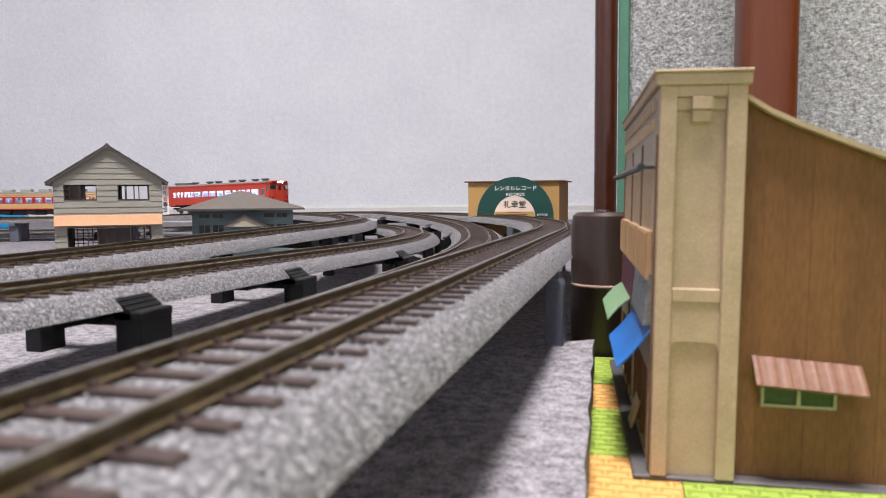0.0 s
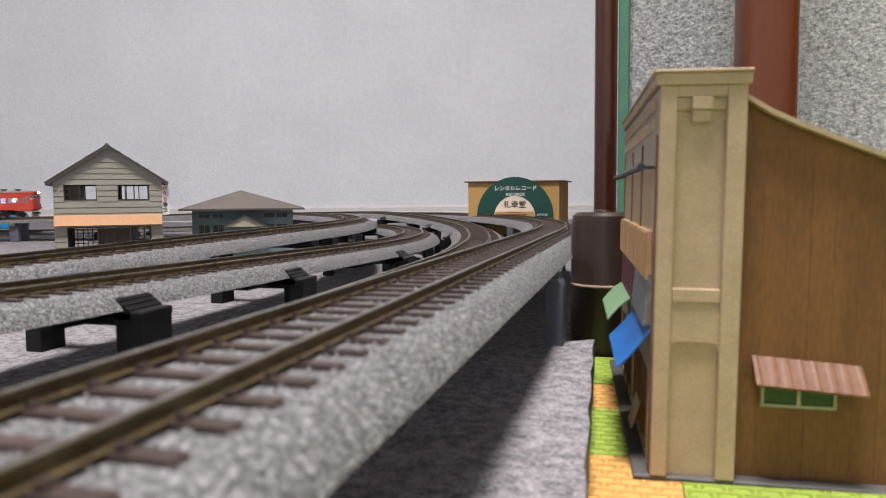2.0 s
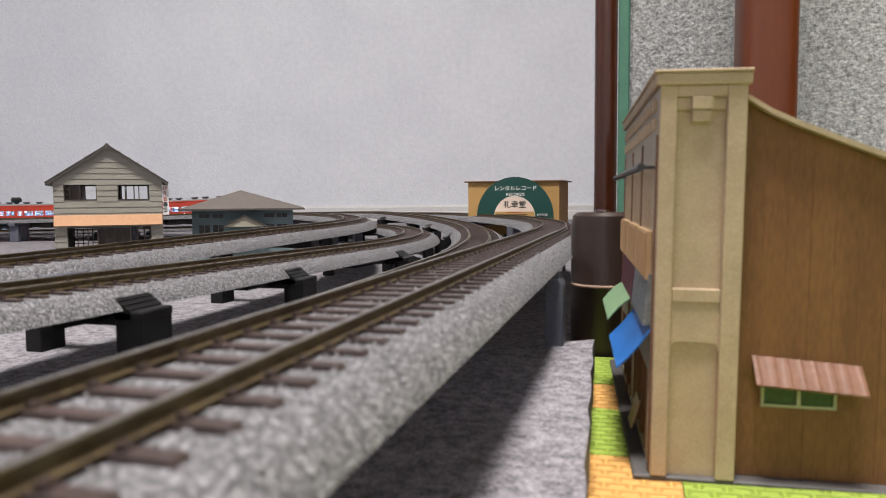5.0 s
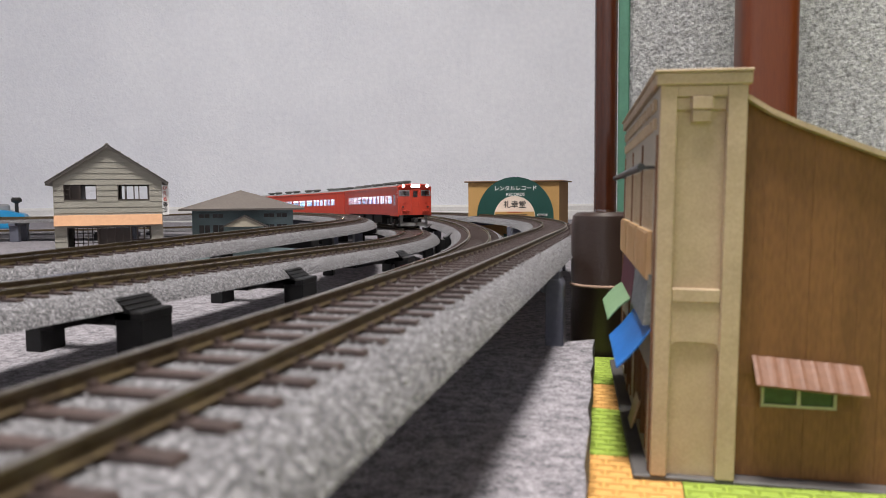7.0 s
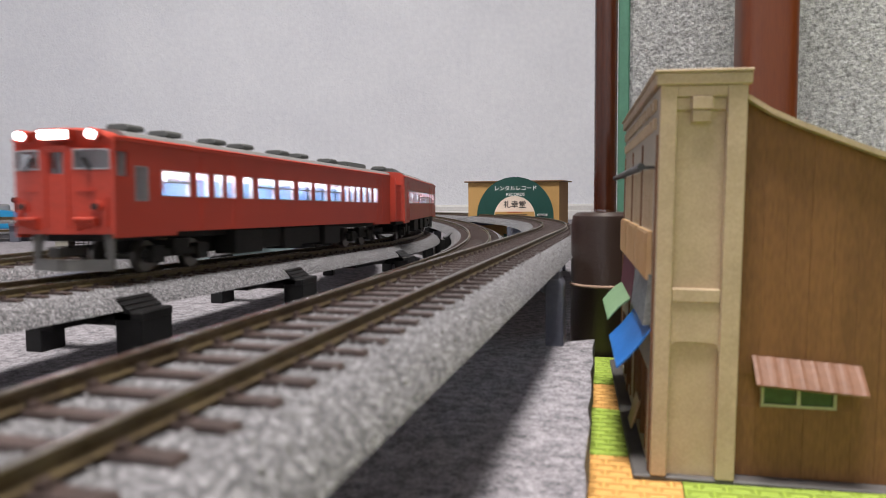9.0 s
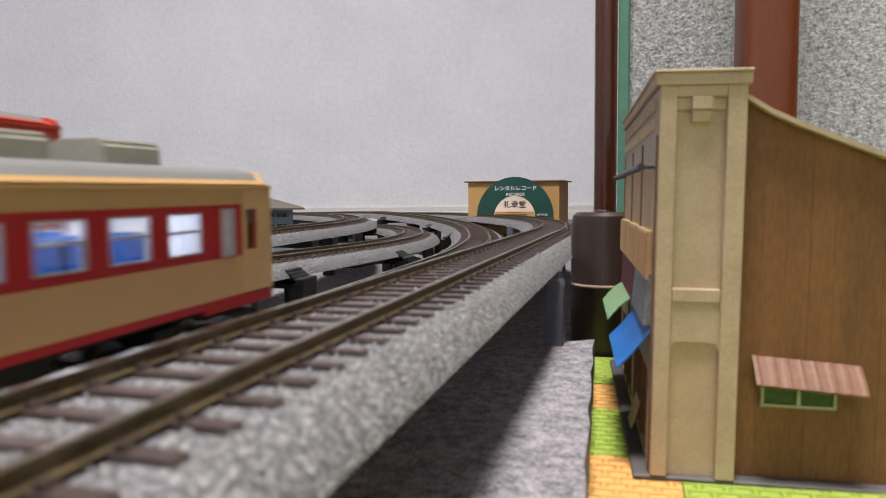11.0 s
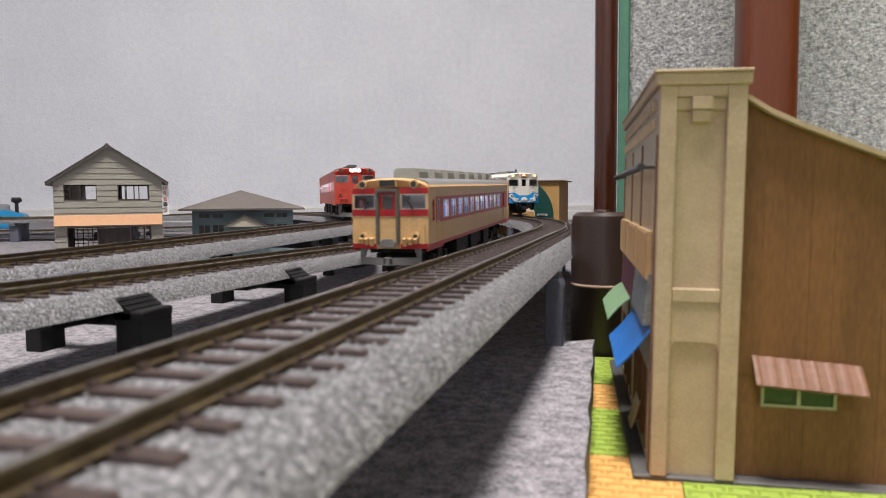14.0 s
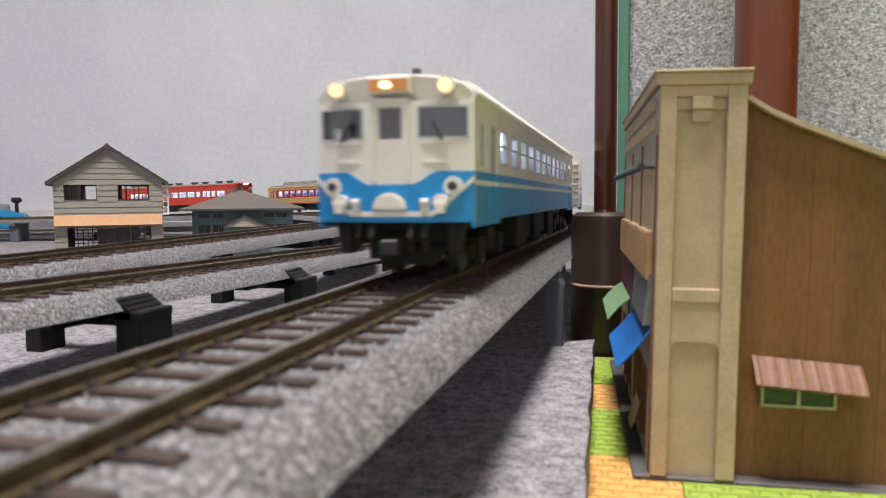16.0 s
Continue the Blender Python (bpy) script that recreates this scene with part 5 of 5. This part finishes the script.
def build_bookshop():
    th = empty("bookshop_house", pose(-0.4535, 0.5525, -0.0020, 0, 0, 37.5), "grey weatherboarded two-storey model bookshop with gable roof", "model house")
    w, d, ze, zr = 0.0442, 0.070, 0.0880, 0.1178
    # openings on the front and the same at the back, so that one sees through
    up = [(-0.0360, -0.0098, 0.0715, 0.0855), (0.0072, 0.0335, 0.0715, 0.0855)]
    low = [(-0.0345, -0.0100, 0.012, 0.0475), (-0.0098, 0.0165, 0.008, 0.0475), (0.0168, 0.0340, 0.016, 0.0475)]
    row_h = 0.0050
    for y, out in ((0.0, -1), (d, 1)):
        bm = bmesh.new()
        prism(bm, [(-w, ze), (w, ze), (0, zr)], "y", y - out * 0.0002, y - out * 0.0012)
        wall_holes(bm, lambda a, b, c, e: box(bm, a, b, *sorted((y - out * 0.0002, y - out * 0.0012)), c, e), -w, w, 0, ze, up + low)
        wall = part("front_wall" if out < 0 else "rear_wall", bm, M["clap"], th)
        z = 0.0
        while z < zr - 0.004:
            z1 = z + row_h
            half0 = w if z1 <= ze else w * max(0.0, (zr - z) / (zr - ze)) - 0.0005
            half0 = min(half0, w)
            segs = [(-half0, half0)]
            for h in up + low:
                if h[2] < z + row_h * 0.6 and h[3] > z + row_h * 0.4:
                    nxt = []
                    for a, b in segs:
                        if h[0] > a and h[1] < b:
                            nxt += [(a, h[0]), (h[1], b)]
                        else:
                            nxt.append((a, b))
                    segs = nxt
            for a, b in segs:
                bm = bmesh.new()
                if b - a > 0.001:
                    prism(bm, [(y, z1), (y + out * 0.0004, z1), (y + out * 0.0008, z + 0.0001), (y, z + 0.0001)], "x", a, b)
                    part("weatherboard", bm, M["clap"], wall)
                else:
                    bm.free()
            z = z1
    bm = bmesh.new()
    for e in (-1, 1):
        box(bm, *sorted((e * w, e * (w - 0.001))), 0.0002, d - 0.0002, 0, ze)
    side = part("side_wall", bm, M["clap"], th)
    bm = bmesh.new()
    box(bm, -w + 0.001, w - 0.001, 0.0014, d - 0.0014, 0.0500, 0.0515)
    part("upper_floor", bm, M["sash"], th)
    # dark partitions seen through the windows
    for x in (-0.0235, 0.0092):
        bm = bmesh.new()
        box(bm, x - 0.0005, x + 0.0005, 0.010, d - 0.010, 0.0515, 0.0875)
        part("partition", bm, M["sash"], th)
    bm = bmesh.new()
    box(bm, -0.036, -0.0235, 0.0040, 0.0045, 0.0715, 0.0855)
    part("curtain_wall", bm, M["sash"], th)
    # window frames and sashes
    for y, out in ((0.0, -1), (d, 1)):
        for i, (a, b, c, e) in enumerate(up + low):
            bm = bmesh.new()
            t = 0.0007
            xs = [(a, a + t), (b - t, b)]
            if i == 0:
                xs += [(a + 0.0120, a + 0.0132)]
            elif i == 1:
                xs += [(a + 0.0058, a + 0.0066), (a + 0.0130, a + 0.0138), (a + 0.0172, a + 0.0180)]
            else:
                n = 3 if i != 3 else 4
                xs += [(a + (b - a) * k / n - 0.0004, a + (b - a) * k / n + 0.0004) for k in range(1, n)]
            for p, q in xs:
                box(bm, p, q, *sorted((y + out * 0.0004, y - out * 0.0014)), c, e)
            for p, q in ((c, c + t), (e - t, e)) + (((c + e) / 2 - 0.0004, (c + e) / 2 + 0.0004),) * (i > 1):
                box(bm, a + t, b - t, *sorted((y + out * 0.0002, y - out * 0.0012)), p, q)
            if i == 0 and out < 0:
                for zz in (0.0765, 0.0808):
                    box(bm, a + t, a + 0.0048, y - 0.0002, y + 0.0010, zz, zz + 0.0005)
                box(bm, a + 0.0046, a + 0.0052, y - 0.0002, y + 0.0010, c, e)
            part("window_frame", bm, M["sash"], th)
    bm = bmesh.new()
    box(bm, -0.0098, 0.0165, 0.004, 0.006, 0.0, 0.046)
    part("shop_interior", bm, M["sash"], th)
    # roof slabs and barge boards
    ov = 0.0055
    for e in (-1, 1):
        k = (zr - ze) / w
        x1 = w + ov
        bm = bmesh.new()
        prism(bm, [(0, zr + 0.0002), (e * x1, zr - k * x1 + 0.0002), (e * x1, zr - k * x1 + 0.0020), (0, zr + 0.0020)], "y", -0.004, d + 0.004)
        slope = part("roof_slope", bm, M["roofgrey"], th)
        bm = bmesh.new()
        prism(bm, [(0, zr + 0.0020), (e * x1, zr - k * x1 + 0.0020), (e * (x1 + 0.0004), zr - k * x1 + 0.0030), (0, zr + 0.0030)], "y", -0.0046, d + 0.0046)
        part("roof_edge", bm, M["roofdark"], slope)
    bm = bmesh.new()
    prism(bm, [(-0.0024, zr + 0.0016), (0.0024, zr + 0.0016), (0.0010, zr + 0.0038), (-0.0010, zr + 0.0038)], "y", -0.0042, d + 0.0042)
    part("ridge", bm, M["roofgrey"], th)
    # fascia over the ground floor
    bm = bmesh.new()
    prism(bm, [(0.0, 0.0583), (-0.0018, 0.0583), (-0.0048, 0.0491), (-0.0040, 0.0489), (0.0, 0.0495)], "x", -w - 0.0002, w - 0.0006)
    part("fascia", bm, M["fascia"], th, "pale orange sloping fascia board")
    # upright sign
    bm = bmesh.new()
    box(bm, w + 0.0004, w + 0.0058, 0.0010, 0.0016, 0.0575, 0.0845)
    sign = part("upright_sign", bm, M["signwhite"], th, "white upright sign with red lettering")
    bm = bmesh.new()
    for z in (0.063, 0.081):
        box(bm, w - 0.0002, w + 0.0006, 0.0011, 0.0015, z, z + 0.0006)
    part("sign_bracket", bm, M["sash"], th)
    for i, ch in enumerate("かえる書房"):
        lettering(sign, ch, 0.0046, pose(w + 0.0026, 0.00095, 0.0818 - i * 0.0050) @ pose(0, 0, 0, 90, 0, 0), M["rededge"] if i < 3 else M["ink"])


build_bookshop()

# ---- low station building ----
M["teal"] = mat("blue_grey_wall", (0.13, 0.185, 0.205), 0.7, color2=(0.105, 0.15, 0.17), scale=60)
M["hip"] = mat("brown_grey_hip_roof", (0.135, 0.118, 0.108), 0.7, color2=(0.108, 0.094, 0.086), scale=50, fine=400, bump=0.2)
M["hipedge"] = mat("dark_eave", (0.085, 0.075, 0.070), 0.7, scale=60)
M["beige"] = mat("beige_porch_gable", (0.40, 0.37, 0.29), 0.7, scale=60)


def build_station():
    th = empty("station_building", pose(-0.4060, 0.7000, -0.0018, 0, 0, 27.0), "low blue-grey model station with a brown hip roof", "model house")
    w, d, ze, za = 0.0525, 0.080, 0.0595, 0.0808
    bm = bmesh.new()
    box(bm, -w - 0.012, w + 0.012, -0.034, d + 0.008, -0.0002, 0.0028)
    soften(bm, 0.0004)
    part("base_plate", bm, M["beige"], th, "pale beige base plate")
    bm = bmesh.new()
    slots = [(-0.0460, -0.0340, 0.0506, 0.0558), (-0.0320, -0.0200, 0.0506, 0.0558), (0.0210, 0.0330, 0.0506, 0.0558), (0.0345, 0.0465, 0.0506, 0.0558),
             (-0.0460, -0.0340, 0.026, 0.0440), (-0.0320, -0.0200, 0.026, 0.0440), (0.0210, 0.0330, 0.026, 0.0440), (0.0345, 0.0465, 0.026, 0.0440)]
    wall_holes(bm, lambda a, b, c, e: box(bm, a, b, 0, 0.0015, c, e), -w, w, 0, ze, slots)
    box(bm, -w, -w + 0.0015, 0.0015, d, 0, ze)
    box(bm, w - 0.0015, w, 0.0015, d, 0, ze)
    box(bm, -w + 0.0015, w - 0.0015, d - 0.0015, d, 0, ze)
    part("wall", bm, M["teal"], th)
    for a, b, c, e in slots:
        bm = bmesh.new()
        t = 0.0006
        for q in ((a, b, c, c + t), (a, b, e - t, e), (a, a + t, c + t, e - t), (b - t, b, c + t, e - t), ((a + b) / 2 - t / 2, (a + b) / 2 + t / 2, c + t, e - t)):
            box(bm, q[0], q[1], -0.0005, 0.0008, q[2], q[3])
        fr = part("window_frame", bm, M["teal"], th)
        bm = bmesh.new()
        box(bm, a + t, b - t, 0.0006, 0.0009, c + t, e - t)
        part("window_pane", bm, M["lens_off"], fr)
    ov = 0.0115
    bm = bmesh.new()
    c = [(-w - ov, -ov, ze), (w + ov, -ov, ze), (w + ov, d + ov, ze), (-w - ov, d + ov, ze)]
    v0 = [bm.verts.new(q) for q in c]
    v1 = [bm.verts.new((x, y, z + 0.0016)) for x, y, z in c]
    apex = [bm.verts.new((-0.004, d * 0.42, za)), bm.verts.new((-0.004, d * 0.58, za))]
    bm.faces.new(v0[::-1])
    for i in range(4):
        bm.faces.new((v0[i], v0[(i + 1) % 4], v1[(i + 1) % 4], v1[i]))
    bm.faces.new((v1[0], v1[1], apex[0]))
    bm.faces.new((v1[1], v1[2], apex[1], apex[0]))
    bm.faces.new((v1[2], v1[3], apex[1]))
    bm.faces.new((v1[3], v1[0], apex[0], apex[1]))
    roof = part("hip_roof", bm, M["hip"], th)
    bm = bmesh.new()
    for i in range(4):
        a, b = Vector(c[i]), Vector(c[(i + 1) % 4])
        u = (b - a).normalized()
        n = Vector((u.y, -u.x, 0))
        m = Matrix(((u.x, n.x, 0, a.x), (u.y, n.y, 0, a.y), (0, 0, 1, a.z), (0, 0, 0, 1)))
        vs = box(bm, 0, (b - a).length, 0.0001, 0.0009, -0.0004, 0.0012)
        for v in vs:
            v.co = m @ v.co
    part("eave_board", bm, M["hipedge"], roof)
    # porch gable
    bm = bmesh.new()
    prism(bm, [(-0.0190, 0.0420), (0.0230, 0.0420), (0.0020, 0.0525)], "y", -0.020, -0.0185)
    porch = part("porch_gable", bm, M["beige"], th, "beige porch gable")
    for e in (-1, 1):
        bm = bmesh.new()
        x = 0.0020 + e * 0.0240
        prism(bm, [(0.0020, 0.0525), (x, 0.0405), (x, 0.0419), (0.0020, 0.0541)], "y", -0.0215, 0.0)
        part("porch_roof", bm, M["roofdark"], porch)
    for x in (-0.0165, 0.0205):
        bm = bmesh.new()
        box(bm, x - 0.001, x + 0.001, -0.0198, -0.0182, 0, 0.0423)
        part("porch_post", bm, M["teal"], porch)


build_station()

# ---- throttle box and small strips by the tracks ----
M["packblue"] = mat("bright_blue_plastic", (0.02, 0.30, 0.62), 0.35, scale=20)
M["packgrey"] = mat("grey_dial_plastic", (0.30, 0.31, 0.33), 0.4, scale=20)
pack = empty("throttle_box", pose(-1.600, 1.520, -0.0020, 0, 0, 40), "blue throttle box with grey dial and black knob", "throttle")
bm = bmesh.new()
prism(bm, [(-0.075, 0), (0.075, 0), (0.075, 0.034), (0.030, 0.047), (-0.075, 0.047)], "y", -0.055, 0.055)
soften(bm, 0.003, 2)
part("case", bm, M["packblue"], pack, smooth=True)
bm = bmesh.new()
lathe(bm, [(0.020, 0.040), (0.019, 0.058), (0.015, 0.062)], (0.018, 0.0), 28)
part("dial", bm, M["packgrey"], pack, smooth=True)
bm = bmesh.new()
lathe(bm, [(0.0045, 0.036), (0.0045, 0.064), (0.012, 0.068), (0.013, 0.074), (0.010, 0.079)], (0.052, 0.0), 28)
part("knob", bm, M["rodblack"], pack, smooth=True)

# lamp on the ceiling
lampshade = empty("ceiling_lamp", pose(-0.06, -0.12, 2.40), "round white ceiling lamp", "ceiling lamp")
bm = bmesh.new()
lathe(bm, [(0.30, -0.06), (0.31, -0.03), (0.31, 0.0)], (0, 0), 48)
part("lamp_housing", bm, M["white"], lampshade, smooth=True)
bm = bmesh.new()
lathe(bm, [(0.285, -0.064), (0.292, -0.060), (0.292, -0.058)], (0, 0), 48)
part("diffuser", bm, glow("lit_lamp_diffuser", (1.0, 0.95, 0.9), 3.0), lampshade, "glowing lamp diffuser")


# ---- sleepers, piece by piece ----
def lay_sleepers():
    for tr, thing in track_things.items():
        L, y0 = loop_length(tr), TRACKS[tr][4]
        n = int(L / PITCH_SLEEPER)
        rest_v, rest_f = [], []
        src_v = [v.co.copy() for v in SLEEPER.vertices]
        src_f = [tuple(p.vertices) for p in SLEEPER.polygons]
        for i in range(n):
            s = y0 + 0.0026 + L * i / n
            if i < 250:
                shared("sleeper", SLEEPER, thing, along(tr, s))
            else:
                m, k = along(tr, s), len(rest_v)
                rest_v += [m @ v for v in src_v]
                rest_f += [tuple(a + k for a in f) for f in src_f]
        me = bpy.data.meshes.new("far_sleepers")
        me.from_pydata(rest_v, [], rest_f)
        me.materials.append(M["sleeper"])
        ob = new("far_sleepers", me)
        ob.parent = thing
        tagged(ob, kind="stuff")


lay_sleepers()


# ---- running of the trains ----
def glide(knots, t):
    """Monotone smooth curve through (seconds, arc length) knots."""
    n = len(knots)
    if t <= knots[0][0]:
        a, b = knots[0], knots[1]
        return a[1] + (t - a[0]) * (b[1] - a[1]) / (b[0] - a[0])
    if t >= knots[-1][0]:
        a, b = knots[-2], knots[-1]
        return b[1] + (t - b[0]) * (b[1] - a[1]) / (b[0] - a[0])
    sl = [(knots[i + 1][1] - knots[i][1]) / (knots[i + 1][0] - knots[i][0]) for i in range(n - 1)]
    tg = [sl[0]] + [(sl[i - 1] + sl[i]) / 2 for i in range(1, n - 1)] + [sl[-1]]
    for i in range(n - 1):
        if knots[i][0] <= t <= knots[i + 1][0]:
            h = knots[i + 1][0] - knots[i][0]
            u = (t - knots[i][0]) / h
            return ((2 * u**3 - 3 * u**2 + 1) * knots[i][1] + (u**3 - 2 * u**2 + u) * h * tg[i]
                    + (-2 * u**3 + 3 * u**2) * knots[i + 1][1] + (u**3 - u**2) * h * tg[i + 1])


LB, LD = loop_length("B"), loop_length("D")
# arc length of the cab front that faces us, by seconds
RUNS = {
    "A": [(0, 4.75), (8.0, 2.75), (11.3, 1.56), (14.0, 0.785), (14.5, 0.640), (15.0, 0.478), (15.5, 0.312), (16.0, 0.1525)],
    "B": [(0, 1.745 - LB), (0.5, 1.872 - LB), (1.0, 2.00 - LB), (10.5, -0.49), (11.5, -0.229), (12.0, -0.124), (12.5, -0.014), (13.5, 0.204), (14.0, 0.320), (14.5, 0.4465), (14.8, 0.525), (16.0, 0.835)],
    "C": [(0, 2.70), (3.5, 1.72), (6.5, 0.876), (7.5, 0.588), (8.0, 0.4465), (8.5, 0.3095), (9.0, 0.1845), (16.0, -1.775)],
    "D": [(0, 1.064 - LD), (0.5, 1.208 - LD), (2.0, 1.588 - LD), (11.5, -0.075), (12.5, 0.205), (14.8, 0.835), (15.5, 1.022), (16.0, 1.157)],
}
ORDER = {"A": ("A1", "A2"), "B": ("B1", "B2"), "C": ("C1", "C2"), "D": ("D1",)}
PITCH_CAR = 0.2675


def car_pose(tr, s_front, turned):
    """A car whose near end is at s_front, standing on its two bogies."""
    c = s_front + CAR / 2
    a, b = on_track(tr, c - BOGIE)[0], on_track(tr, c + BOGIE)[0]
    y = (a - b).normalized()
    if turned:
        y = -y
    x = y.cross(Vector((0, 0, 1))).normalized()
    z = x.cross(y)
    o = (a + b) / 2
    return Matrix(((x.x, y.x, z.x, o.x), (x.y, y.y, z.y, o.y), (x.z, y.z, z.z, o.z), (0, 0, 0, 1)))


def motions():
    for tr, names in ORDER.items():
        for i, name in enumerate(names):
            turned = i == 1 and tr in "BC"
            rows = [(k / 10, car_pose(tr, glide(RUNS[tr], k / 10) + i * PITCH_CAR, turned)) for k in range(161)]
            walk(cars[name], rows)


motions()
